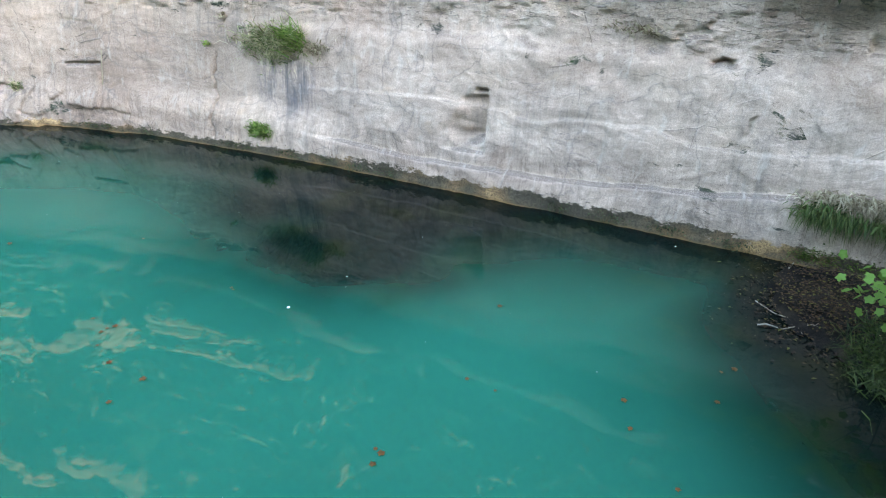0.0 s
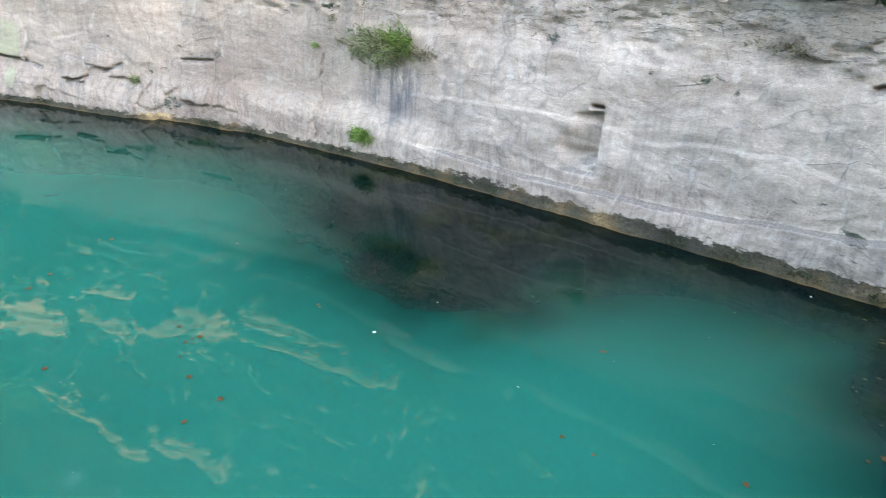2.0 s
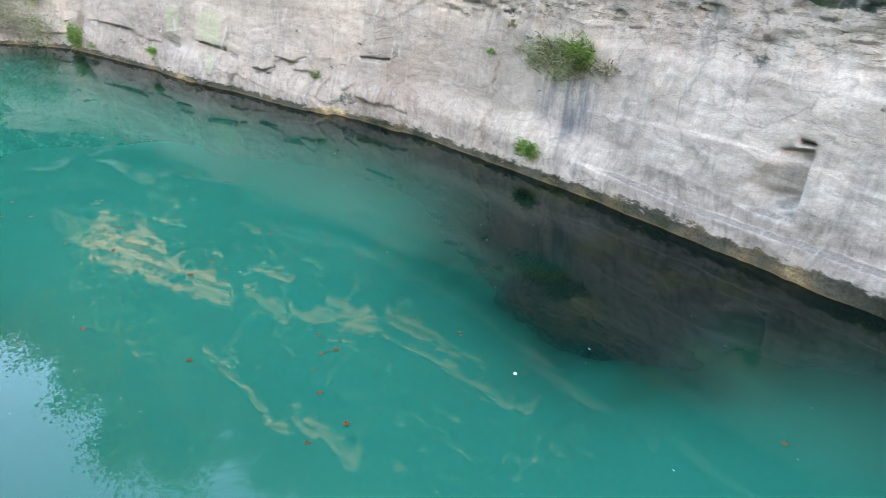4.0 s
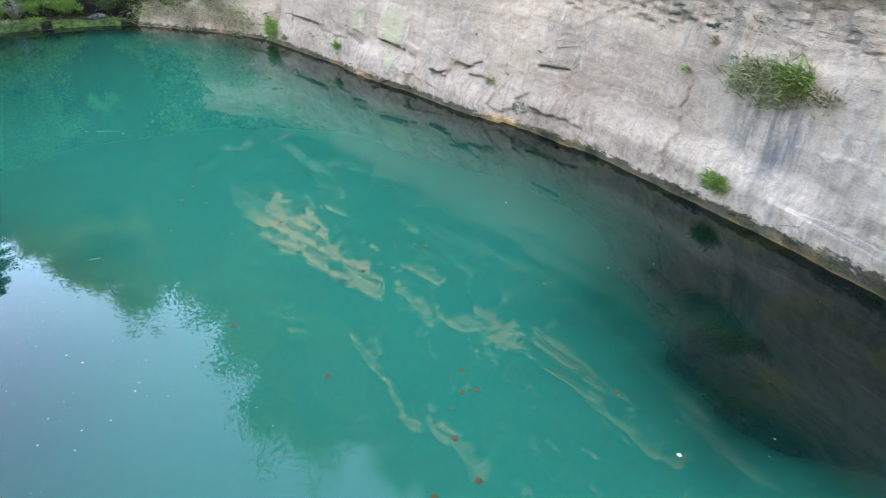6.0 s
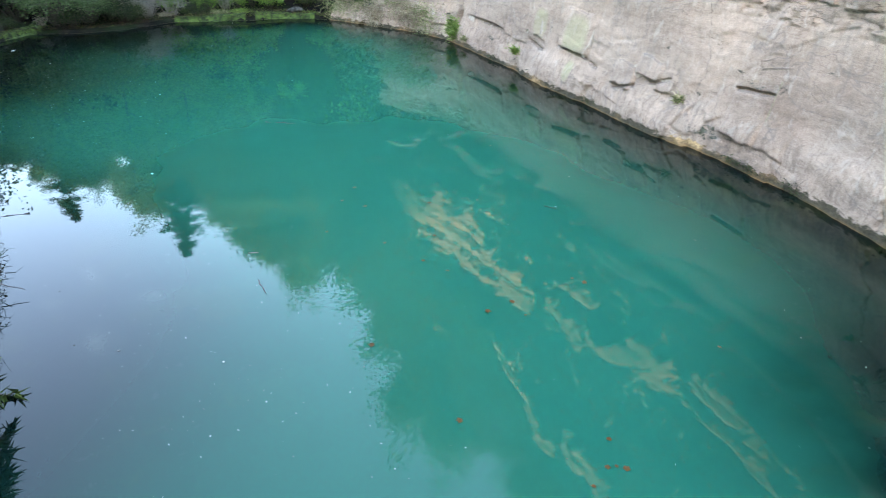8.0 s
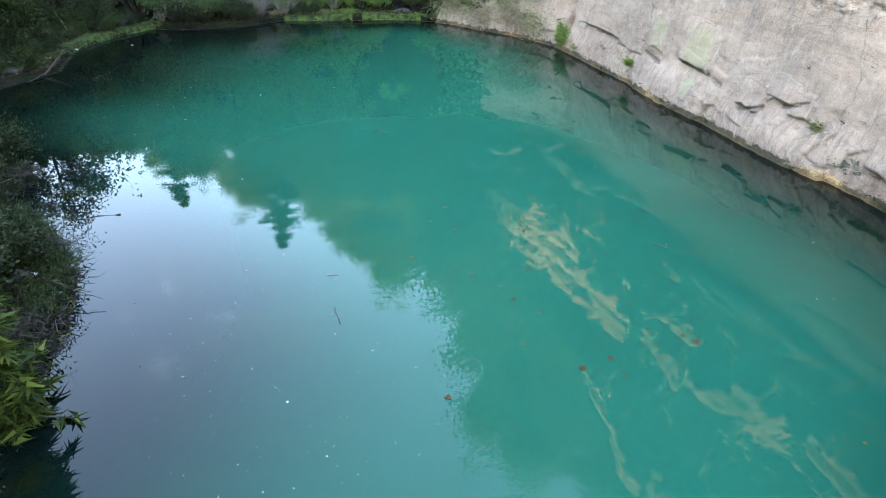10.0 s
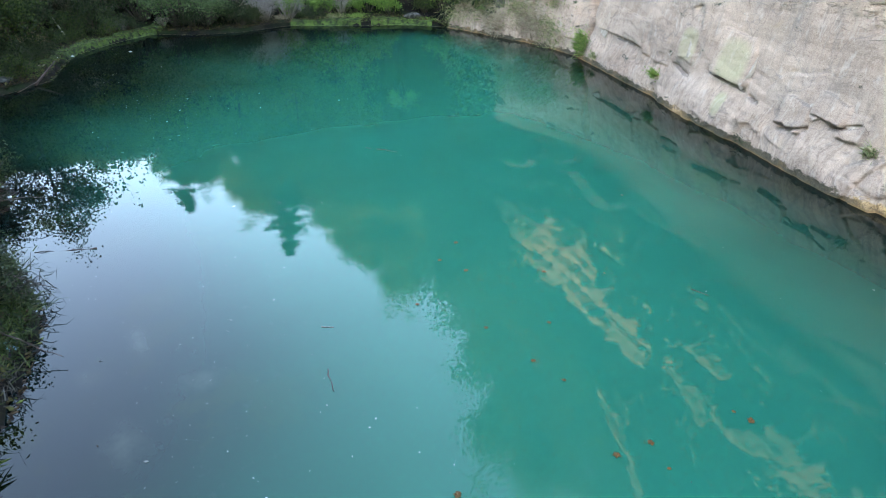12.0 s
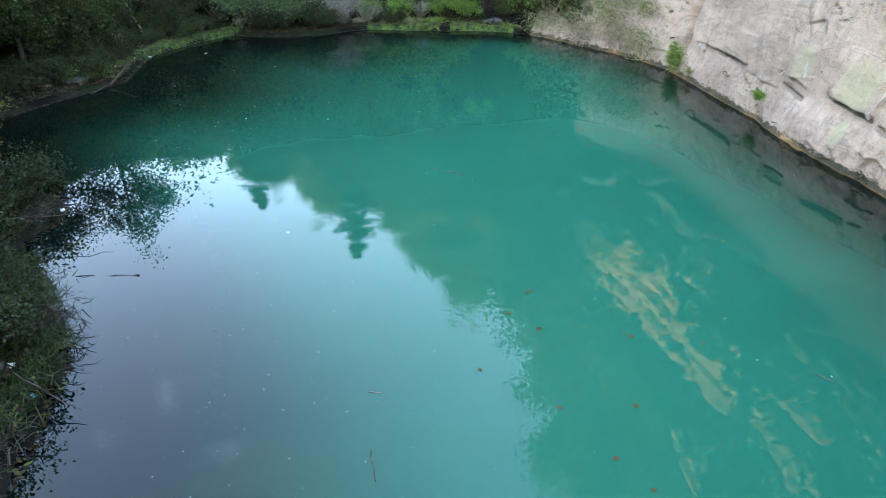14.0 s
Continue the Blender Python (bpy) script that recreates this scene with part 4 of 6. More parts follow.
for k_c, (x, y, z) in enumerate(zip(cx + cnx * cb, cy + cny * cb, cz)):
    V, F = kinds_c[int(lush[k_c] + rng_c.normal(0, 0.06) > 0.56)]
    d, w, o = rng_c.normal(0, 1, 3), rng_c.normal(0, 1, 3), len(V)
    d *= rng_c.uniform(0.08, 0.18) / np.linalg.norm(d)
    w *= rng_c.uniform(0.04, 0.10) / np.linalg.norm(w)
    c_ = np.array((x, y, z))
    V += [c_ - d, c_ + w, c_ + d, c_ - w]
    F.append((o, o + 1, o + 2, o + 3))
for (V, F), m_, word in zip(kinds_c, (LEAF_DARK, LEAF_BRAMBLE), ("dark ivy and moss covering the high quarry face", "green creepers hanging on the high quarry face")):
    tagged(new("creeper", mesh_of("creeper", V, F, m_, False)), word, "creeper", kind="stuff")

# trees: x, y, height of the top over the water, kind, then copies of a few grown ones
rng_t = np.random.default_rng(7)
BROAD = [broad_tree(11, 10, LEAF_OAK, 60000, 0.115, 0.08), broad_tree(12, 10, LEAF_OAK, 56000, 0.11, 0.08, 0.22), broad_tree(13, 10, LEAF_LIGHT, 12000, 0.19, 0.14, 0.2)]
SPRUCE = [spruce_tree(21, 10, NEEDLE, 22, 0.34, 0.17, 46), spruce_tree(22, 10, NEEDLE, 20, 0.30, 0.17, 46)]
LACY = broad_tree(14, 10, LEAF_BRAMBLE, 15000, 0.15, 0.15, 0.24)
TREES = [
    # on the rim above the face
    (8.0, 12.5, 19, "b"), (4.5, 14.5, 20, "b"), (1.0, 16.6, 19, "o"), (-2.5, 18.4, 20, "b"), (-6.0, 20.2, 19, "o"), (-9.5, 20.8, 20.5, "b"),
    (-12.5, 21.4, 21.5, "l"), (-15.5, 22.4, 22.5, "b"), (-18.5, 22.6, 22.8, "b"), (-21.5, 23.2, 23.2, "b"), (-24.0, 22.6, 22.5, "o"), (-26.2, 22.0, 21.3, "b"),
    (-32.0, 22.8, 21.9, "o"), (-37.8, 20.8, 15.5, "o"), (-33.5, 24.5, 19.0, "o"), (-44.5, 19.0, 16.5, "b"), (-39.0, 22.5, 17.5, "b"), (-20.0, 25.5, 24.0, "o"),
    (-14.0, 25.0, 23.0, "b"), (-17.0, 24.6, 23.0, "b"), (-23.0, 25.2, 23.5, "b"), (-4.0, 23.0, 20.0, "s"), (-30.8, 21.6, 19.7, "b"), (-28.4, 21.6, 21.3, "b"),
    (-24.6, 21.8, 20.8, "b"), (-34.4, 19.6, 12.5, "b"), 
    # the tall ones round the far corner
    (-27.6, 20.6, 25.6, "o"), (-28.6, 21.6, 21.0, "o"), (-30.2, 21.4, 18.5, "b"), (-25.2, 21.4, 26.2, "o"), (-43.5, 20.8, 23.2, "o"), (-44.7, 18.8, 20.0, "b"), (-45.4, 17.0, 17.0, "b"), (-41.2, 21.0, 19.8, "b"), (-43.2, 19.6, 19.8, "o"), (-42.5, 22.9, 20.6, "o"), (-45.5, 13.3, 17.5, "s"),
    (-48.2, 11.6, 15.4, "o"), (-53.7, 7.9, 16.4, "s"), (-46.2, 15.6, 14.0, "b"), (-28.4, 1.7, 6.4, "d"), (-46.6, 14.6, 15.0, "o"), (-47.0, 12.2, 15.2, "o"), (-53.0, 9.4, 14.2, "o"), (-53.2, 6.6, 13.4, "o"), (-26.6, 0.2, 5.4, "d"), (-22.6, -2.2, 6.2, "d"), (-24.4, -2.0, 6.6, "d"),
    # on and behind the far shore
    (-43.5, 17.0, 14.2, "l"), (-41.0, 14.2, 11.5, "b"), (-41.0, 10.8, 10.4, "l"), (-45.5, 9.2, 11.5, "b"), (-42.6, 7.4, 9.6, "o"), (-40.5, 5.0, 7.6, "b"),
    (-43.5, 3.2, 8.6, "b"), (-41.0, 1.6, 7.7, "l"), (-39.5, 0.6, 7.2, "s"), (-38.0, -1.2, 6.8, "b"), (-42.0, -2.5, 8.2, "b"), (-33.6, 2.0, 5.2, "b"),
    (-31.6, -1.4, 4.7, "b"), (-29.0, -2.6, 4.2, "o"), (-35.2, 4.6, 5.8, "b"), (-35.8, 7.0, 7.7, "b"), (-35.6, 9.6, 7.2, "o"), (-35.2, 12.2, 7.6, "b"),
    (-35.0, 15.2, 9.2, "b"), (-33.6, 17.6, 9.0, "o"), (-38.2, 2.8, 6.8, "b"), (-38.6, 7.6, 8.9, "o"), (-38.4, 11.4, 9.4, "b"), (-37.8, 14.0, 10.5, "o"),
    (-37.2, 17.2, 12.0, "b"), (-40.5, 16.4, 13.0, "o"), (-36.4, 0.6, 6.2, "b"), (-34.4, -1.8, 5.6, "o"), (-34.0, -4.2, 6.1, "b"), (-29.5, -4.4, 7.0, "o"),
    # along the near bank
    (-26.0, -3.2, 7.0, "b"), (-25.0, -4.6, 8.0, "b"), (-20.0, -4.4, 7.0, "s"), (-15.5, -4.2, 7.0, "b"), (-11.0, -4.4, 7.0, "o"), (9.5, -1.0, 9.0, "b"),
    (10.5, 2.5, 9.0, "o"), (8.4, 4.0, 6.5, "l"), (-19.0, 0.0, 4.4, "o"), (-20.6, -1.1, 5.6, "b"), (-17.4, -0.3, 4.6, "o"), (-22.3, -2.6, 6.5, "o"),
    (-15.8, -0.9, 6.0, "b"), (-13.6, -0.9, 6.5, "o"), (-11.2, -1.2, 6.0, "b"),
]
rng_r = np.random.default_rng(8)
for i in range(26):                                   # closed stand further back on the rim
    x = 12 - i * 2.0
    fy = float(np.interp(-x, -FX, FY))
    TREES.append((x + rng_r.uniform(-0.5, 0.5), fy + 8.5 + rng_r.uniform(-0.8, 0.8), 18.5 + rng_r.uniform(-1, 0.6), "bos"[i % 3]))
for i in range(12):                                   # and behind the far shore
    TREES.append((-47 - rng_r.uniform(0, 2), 18 - i * 2.0, 11.0 + rng_r.uniform(-0.5, 1.0) - 0.25 * i, "bo"[i % 2]))
for i in range(26):                                   # on the added, unseen southern rim, to shade the lake
    x = 24 - i * 2.1
    unseen_rim_top = float(np.interp(x, [-60, -14, -5, 0, 8, 15, 25, 40], [24.0, 24.0, 17.6, 16.8, 15.6, 13.3, 10.8, 8.0]))
    TREES.append((x + rng_r.uniform(-0.3, 0.3), -9.4 + rng_r.uniform(-0.4, 0.4), unseen_rim_top + rng_r.uniform(0.6, 2.2), "bo"[i % 2]))
    TREES.append((x + 1.0 + rng_r.uniform(-0.3, 0.3), -12.4 + rng_r.uniform(-0.5, 0.5), unseen_rim_top + rng_r.uniform(1.4, 3.0), "b"))
for i, (x, y, top, kind) in enumerate(TREES):
    z = z_at(x, y) - 0.1
    top = max(top, z + 3.5) + (2.2 if y > 14 and -20 < x < 3 else 0.0)
    src = {"b": BROAD[0], "o": BROAD[1], "l": BROAD[2], "d": LACY, "s": SPRUCE[i % 2]}[kind]
    k = (top - z) / (10.0 if kind == "s" else 9.6)
    t = copy_thing(src, scaled(x, y, z, k * (1.5 if kind == "s" else 0.72 if top > 20 and x < -23 else 1.0), rng_t.uniform(0, 6.28), k))
    tagged(t, {"b": "leafy deciduous tree with a full green crown", "o": "leafy deciduous tree with a narrow crown", "l": "young birch-like tree with light green leaves", "d": "dark thin-leaved tree leaning over the bank",
               "s": "dark spruce with a pointed top"}[kind], "tree", "trees round the quarry lake")
for src in BROAD + SPRUCE + [LACY]:
    for o in (*src.children_recursive, src):
        bpy.data.objects.remove(o)

# shrubs and undergrowth: x, y, radius, height, kind
SHRUB_KINDS = {
    "willow": shrub(31, "shrub", "grey-green willow bush leaning over the water", 1.5, 2.2, LEAF_GREY, 4200, 0.10, 26),
    "dark": shrub(32, "shrub", "tangled undergrowth on the bank, darkened as in tree shade", 1.2, 1.5, LEAF_DARK, 1900, 0.11, 18),
    "bright": shrub(33, "shrub", "fresh bright green maple bush by the water", 1.1, 1.5, LEAF_LIGHT, 1300, 0.15, 14, 0.0, 0.1),
    "bare": shrub(34, "shrub", "bare grey-brown thicket of dry twigs", 1.1, 1.4, LEAF_GREY, 700, 0.06, 80, 0.7),
    "green": shrub(35, "shrub", "leafy green bramble on the slope", 1.0, 1.0, LEAF_BRAMBLE, 1500, 0.11, 16),
}
SHRUBS = [
    (-33.0, 7.3, 1.0, "willow"), (-33.6, 9.0, 1.0, "willow"), (-34.2, 6.0, 0.9, "willow"), (-34.8, 7.8, 1.2, "willow"), (-32.7, 8.3, 0.65, "willow"),
    (-33.2, 10.4, 1.1, "bare"), (-34.4, 11.2, 1.1, "bare"), (-35.5, 10.0, 1.2, "dark"), (-33.9, 13.6, 1.15, "bright"), (-34.6, 12.4, 1.0, "bright"),
    (-33.2, 14.4, 1.0, "bright"), (-32.1, 16.4, 0.7, "bright"), (-32.8, 15.6, 0.8, "bright"), (-31.0, 17.9, 0.7, "bright"), (-29.4, 19.2, 0.9, "bright"),
    (-36.2, 14.0, 1.4, "dark"), (-36.4, 12.0, 1.4, "dark"), (-37.0, 9.0, 1.6, "dark"), (-37.0, 6.5, 1.5, "dark"), (-35.5, 4.6, 1.3, "dark"), (-34.2, 4.6, 1.0, "dark"),
    (-34.6, 3.0, 1.2, "dark"), (-33.5, 1.9, 1.1, "dark"), (-35.5, 1.5, 1.4, "dark"), (-32.6, 0.8, 1.0, "green"), (-31.8, 0.0, 1.1, "green"), (-33.4, -0.8, 1.3, "dark"),
    (-30.8, -0.3, 1.0, "green"), (-30.5, 1.0, 0.7, "bare"), (-29.6, -0.6, 1.0, "green"), (-31.8, -1.6, 1.3, "green"), (-28.5, -1.2, 1.0, "dark"), (-27.2, -1.5, 1.0, "green"), (-29.8, -2.4, 1.5, "dark"),
    (-26.0, -2.4, 1.2, "green"), (-24.0, -3.0, 1.3, "dark"), (-36.0, -1.0, 1.6, "dark"), (-38.5, 3.5, 1.8, "dark"), (-38.8, 12.5, 1.8, "dark"), (-35.8, 16.4, 1.4, "dark"), (-34.0, 17.6, 1.2, "green"),
    (-32.6, 18.6, 1.0, "green"), (-27.6, 19.6, 0.9, "green"), (-34.0, 20.0, 1.5, "dark"),
    (-21.5, -1.7, 1.0, "green"), (-19.0, -1.4, 0.9, "dark"), (-17.9, -0.5, 0.8, "bare"), (-16.8, 0.2, 0.8, "green"), (-18.4, 0.2, 0.6, "green"), (-15.7, 0.2, 0.7, "bare"), (-14.8, 0.5, 0.8, "green"),
    (-13.7, 0.9, 0.8, "dark"), (-12.8, 1.2, 0.75, "bare"), (-11.9, 1.3, 0.7, "green"), (-11.0, 1.2, 0.75, "dark"), (-10.2, 0.9, 0.8, "dark"), (-9.2, 0.4, 0.8, "dark"), (-13.3, 0.0, 1.2, "dark"), (-10.8, -0.4, 1.2, "dark"),
    (-30.2, -1.2, 1.2, "green"), (-31.4, 0.9, 1.0, "dark"), (-30.0, 0.2, 0.9, "bare"), (-28.8, -0.7, 1.1, "green"), (-27.6, -1.1, 1.2, "dark"), (-32.8, 1.6, 1.1, "green"), (-33.0, 2.6, 1.0, "dark"),
    (-34.2, 2.2, 1.3, "green"), (-34.8, 0.4, 1.4, "dark"), (-32.5, -0.4, 1.2, "dark"), (-33.6, 0.6, 1.0, "bare"), (-35.6, 3.2, 1.3, "bare"), (-36.8, 4.8, 1.5, "dark"), (-35.2, 5.4, 1.1, "dark"), (-25.2, -2.0, 1.2, "dark"),
    (-32.9, 4.2, 0.8, "dark"), (-32.3, 3.3, 0.7, "green"), (-31.9, 2.3, 0.7, "dark"), (-31.2, 1.5, 0.6, "green"), (-29.9, 0.6, 0.7, "dark"), (-29.0, 0.1, 0.7, "green"), (-28.0, -0.2, 0.7, "green"),
    (-27.3, -0.6, 0.7, "dark"), (-26.4, -1.0, 0.7, "bare"), (-25.4, -1.2, 0.8, "green"), (-24.2, -1.6, 0.8, "green"), (-33.6, 3.4, 0.9, "bare"), (-32.6, 10.6, 0.6, "bare"), (-32.9, 11.6, 0.7, "bare"),
    (-32.6, 13.0, 0.6, "bright"), (-32.0, 14.9, 0.6, "bright"), (-31.6, 15.7, 0.5, "bright"), (-31.2, 17.2, 0.6, "green"), (-33.3, 17.0, 0.9, "green"),
    (-16.2, -1.2, 1.2, "dark"), (5.9, 6.2, 0.8, "green"), (6.6, 5.2, 1.0, "dark"), (6.0, 4.0, 0.9, "green"), (6.8, 7.2, 0.7, "dark"),
]
rng_e = np.random.default_rng(9)
for i in range(len(SHORE) - 1):                       # a ragged fringe along the water's edge
    (xa, ya, _, _), (xb, yb, _, _) = SHORE[i], SHORE[i + 1]
    ln = math.hypot(xb - xa, yb - ya)
    if xa > -8.5 or i < 2:
        continue
    ox, oy = -(yb - ya) / ln, (xb - xa) / ln
    if shore_field(np.array([[(xa + xb) / 2 + ox * 0.2]]), np.array([[(ya + yb) / 2 + oy * 0.2]]))[0][0, 0]:
        ox, oy = -ox, -oy
    for q in np.arange(0.2, 1.0, 0.55 / max(ln, 0.6)):
        o = rng_e.uniform(0.45, 1.5)
        x, y = xa + (xb - xa) * q + ox * o, ya + (yb - ya) * q + oy * o
        far = xa < -28
        pick = ("dark", "green", "bare", "dark", "green", "dark") if not (ya > 11.5 and far) else ("bright", "green", "bright", "bare", "green", "dark")
        SHRUBS.append((x, y, rng_e.uniform(0.3, 0.6), pick[int(rng_e.integers(6))]))
for x, y, k, kind in SHRUBS:
    copy_thing(SHRUB_KINDS[kind], scaled(x, y, z_at(x, y), k, rng_t.uniform(0, 6.28)))["group"] = "shrubs on the banks"
rng_h = np.random.default_rng(10)
for i in range(46):                                   # on the wooded slope behind the far shore
    x, y = rng_h.uniform(-48, -36.5), rng_h.uniform(-2, 21)
    copy_thing(SHRUB_KINDS[("green", "dark", "bright", "willow")[i % 4]], scaled(x, y, z_at(x, y), rng_h.uniform(1.3, 2.3), rng_t.uniform(0, 6.28)))["group"] = "shrubs on the banks"
for x, z, k in ((-23.6, 11.2, 1.4), (-22.0, 10.6, 1.7), (-25.4, 10.6, 1.6), (-20.2, 11.0, 1.6), (-26.9, 4.3, 1.2)):
    p_, n_ = on_face(x, z, -0.05)
    b_ = copy_thing(SHRUB_KINDS["bright" if k > 1.55 else "green"], scaled(p_.x, p_.y, p_.z, k, rng_t.uniform(0, 6.28)))
    tagged(b_, "large leafy bush rooted in a ledge of the high quarry face", "shrub", "bushes on the quarry face")
for i in range(24):
    x = rng_h.uniform(-27.5, -20.0) if i < 12 else rng_h.uniform(-17, 3)
    z = rng_h.uniform(10.3, 12.0) if i < 12 else rng_h.uniform(9.8, 11.4)
    p_, n_ = on_face(x, z, -0.05)
    b_ = copy_thing(SHRUB_KINDS[("green", "dark", "bright")[i % 3]], scaled(p_.x, p_.y, p_.z, rng_h.uniform(0.5, 1.0), rng_t.uniform(0, 6.28)))
    tagged(b_, "leafy bush rooted in a ledge of the high quarry face", "shrub", "bushes on the quarry face")
for src in SHRUB_KINDS.values():
    for o in (*src.children_recursive, src):
        bpy.data.objects.remove(o)


# ---------------------------------------------------------------- grass on the face
def face_tuft(seed, x, z, count, length, spread, mat, label, droop=0.5, out=0.02, extra=None, up=1.0):
    rng = np.random.default_rng(seed)
    p, n = on_face(x, z, out)
    along = Vector((-n.y, n.x, 0))
    verts, faces = blades(rng, count, length, (spread[0], 0.05, spread[1]), (0, -0.9, 0.0), droop, 0.010, 0.6, up)
    ob = thing("grass_tuft", label, "grass", "tufts on the quarry face", m=Matrix(((along.x, -n.x, 0, p.x), (along.y, -n.y, 0, p.y), (0, 0, 1, p.z), (0, 0, 0, 1))))
    tagged(part("grass_cover", mesh_of("grass_cover", verts, faces, mat, False), ob), kind="stuff")
    if extra:
        v, f = blades(rng, extra[0], extra[1], (spread[0] * extra[2], 0.05, spread[1]), (0, -0.7, 0), droop * 0.8)
        tagged(part("dry_grass", mesh_of("dry_grass", v, f, extra[3], False), ob, "straw-coloured dry blades"), kind="stuff")
    return ob


face_tuft(1, -3.55, 2.18, 900, 0.42, (0.30, 0.16), MIXGRASS, "large overhanging tuft of green and straw-coloured grass on the rock", 0.75, extra=(260, 0.45, 1.6, DRYGRASS))
face_tuft(2, -3.10, 2.30, 420, 0.46, (0.14, 0.10), GRASS, "fresh green grass growing in the large tuft on the rock", 0.35)
face_tuft(3, -2.62, 2.16, 160, 0.26, (0.16, 0.05), DRYGRASS, "low dry grass on the rock ledge", 0.6)
face_tuft(4, -3.80, 0.48, 520, 0.24, (0.13, 0.07), GRASS, "small round tuft of green grass just above the water", 0.6)
face_tuft(5, -5.10, 2.05, 90, 0.12, (0.03, 0.03), GRASS, "tiny green plant in a crack of the rock", 0.5)
face_tuft(6, -4.70, 2.62, 90, 0.14, (0.04, 0.03), DRYGRASS, "tiny dry plant on the rock", 0.5)
face_tuft(7, -9.95, 0.86, 160, 0.20, (0.06, 0.05), MIXGRASS, "small grass tuft in a crack of the rock", 0.6)
face_tuft(8, -17.0, 0.55, 260, 0.24, (0.13, 0.06), GRASS, "small bright grass tuft near the waterline", 0.6)
face_tuft(9, -21.55, 0.42, 620, 0.42, (0.22, 0.20), GRASS, "lush green grass at the foot of the rock chimney", 0.6)
face_tuft(10, -20.6, 0.25, 160, 0.18, (0.12, 0.05), MIXGRASS, "sparse grass beside the rock chimney", 0.5)
face_tuft(12, 5.40, 0.90, 1100, 0.24, (0.20, 0.06), HANGGRASS, "green grass hanging over the lowest ledge", 1.0, 0.14, up=0.15)
face_tuft(13, 6.2, 0.88, 1300, 0.24, (0.34, 0.06), HANGGRASS, "green grass hanging over the lowest ledge", 1.0, 0.14, up=0.15)
face_tuft(14, 5.85, 1.06, 3400, 0.20, (0.36, 0.05), DRYGRASS, "flattened straw lying on the lowest ledge", 0.7, 0.16, up=0.1)
face_tuft(15, 2.6, 2.95, 160, 0.22, (0.25, 0.05), DRYGRASS, "dry grass on the flaky ledge", 0.5)
for i, x in enumerate((-23.4, -24.3, -25.2, -26.1, -27.0, -27.8, -28.5)):
    face_tuft(40 + i, x, 0.5 + 0.25 * (i % 3), 420, 0.55, (0.42, 0.28), DRYGRASS if i % 2 else MIXGRASS, "dry grass hanging down the low rock", 1.0)
    face_tuft(60 + i, x - 0.3, 1.5 + 0.3 * (i % 2), 420, 0.5, (0.45, 0.35), MIXGRASS, "mixed grass on the vegetated rock end", 0.9)

# algae beards at the waterline
for i, x in enumerate((-4.55, -4.2, -3.2, -2.4, -1.7, -1.1, 1.9, 2.7, 3.5, 4.4, -6.6, -7.6, -8.1, -12.9, -18.4)):
    rngb = np.random.default_rng(200 + i)
    p, nrm = on_face(x, 0.10, 0.0)
    v, f = blades(rngb, 140, 0.07, (0.16, 0.03, 0.05), (0, 0, 0), 1.2, 0.012, 1.2)
    al = Vector((-nrm.y, nrm.x, 0))
    thing("algae_clump", "dark olive algae clinging to the wet rock at the waterline", "algae", "algae at the waterline", kind="stuff", data=mesh_of("algae", v, f, LEAF_DARK, False),
          m=Matrix(((al.x, -nrm.x, 0, p.x), (al.y, -nrm.y, 0, p.y), (0, 0, 1, p.z), (0, 0, 0, 1))))


# ---------------------------------------------------------------- mossy shore strips
def moss_strip(line, width, label):
    pts = np.array(line, float)
    seg = np.concatenate([[0], np.cumsum(np.hypot(*np.diff(pts, axis=0).T))])
    s = np.arange(0, seg[-1], 0.08)
    x, y = np.interp(s, seg, pts[:, 0]), np.interp(s, seg, pts[:, 1])
    tx, ty = np.gradient(x), np.gradient(y)
    nrm = np.hypot(tx, ty)
    across = np.linspace(-0.5, 0.5, 18)
    W = width * (0.15 + 1.3 * fbm(s * 1.3, s * 0, 5, 4))
    X = x[None] + across[:, None] * (-ty / nrm * W)[None]
    Y = y[None] + across[:, None] * (tx / nrm * W)[None]
    edge = 1 - (2 * np.abs(across)) ** 4
    Z = np.maximum(ground_height(X, Y), -0.03) + (0.035 + 0.07 * fbm(X * 4, Y * 4, 8, 3)) * edge[:, None] - 0.03 * (1 - edge[:, None])
    ob = new("moss", grid_mesh("moss", X, Y, Z, MOSS))
    return tagged(ob, label, "moss", kind="stuff")


moss_strip([(-33.2, 6.6), (-32.5, 5.6), (-31.6, 4.5), (-30.4, 3.5), (-29.3, 2.9), (-28.2, 2.4), (-27.2, 1.9), (-26.6, 1.2), (-26.3, 0.6)], 1.05, "bright green moss and duckweed along the muddy shore")
moss_strip([(-32.3, 11.6), (-31.9, 12.4), (-31.3, 13.3), (-31.0, 14.2)], 0.95, "bright green moss along the far shore")
moss_strip([(-30.9, 14.6), (-30.5, 15.5), (-30.0, 16.2), (-29.4, 16.8)], 0.95, "bright green moss below the scree")


def tussock(x, y, count, length, spread, mat, label, seed, droop=0.7):
    v, f = blades(np.random.default_rng(seed), count, length, (spread, spread, 0.02), (0, 0, 0), droop, 0.006, 0.8)
    return thing("tussock", label, "grass", "tussocks on the banks", kind="stuff", m=pose(x, y, z_at(x, y)), data=mesh_of("tussock", v, f, mat, False))


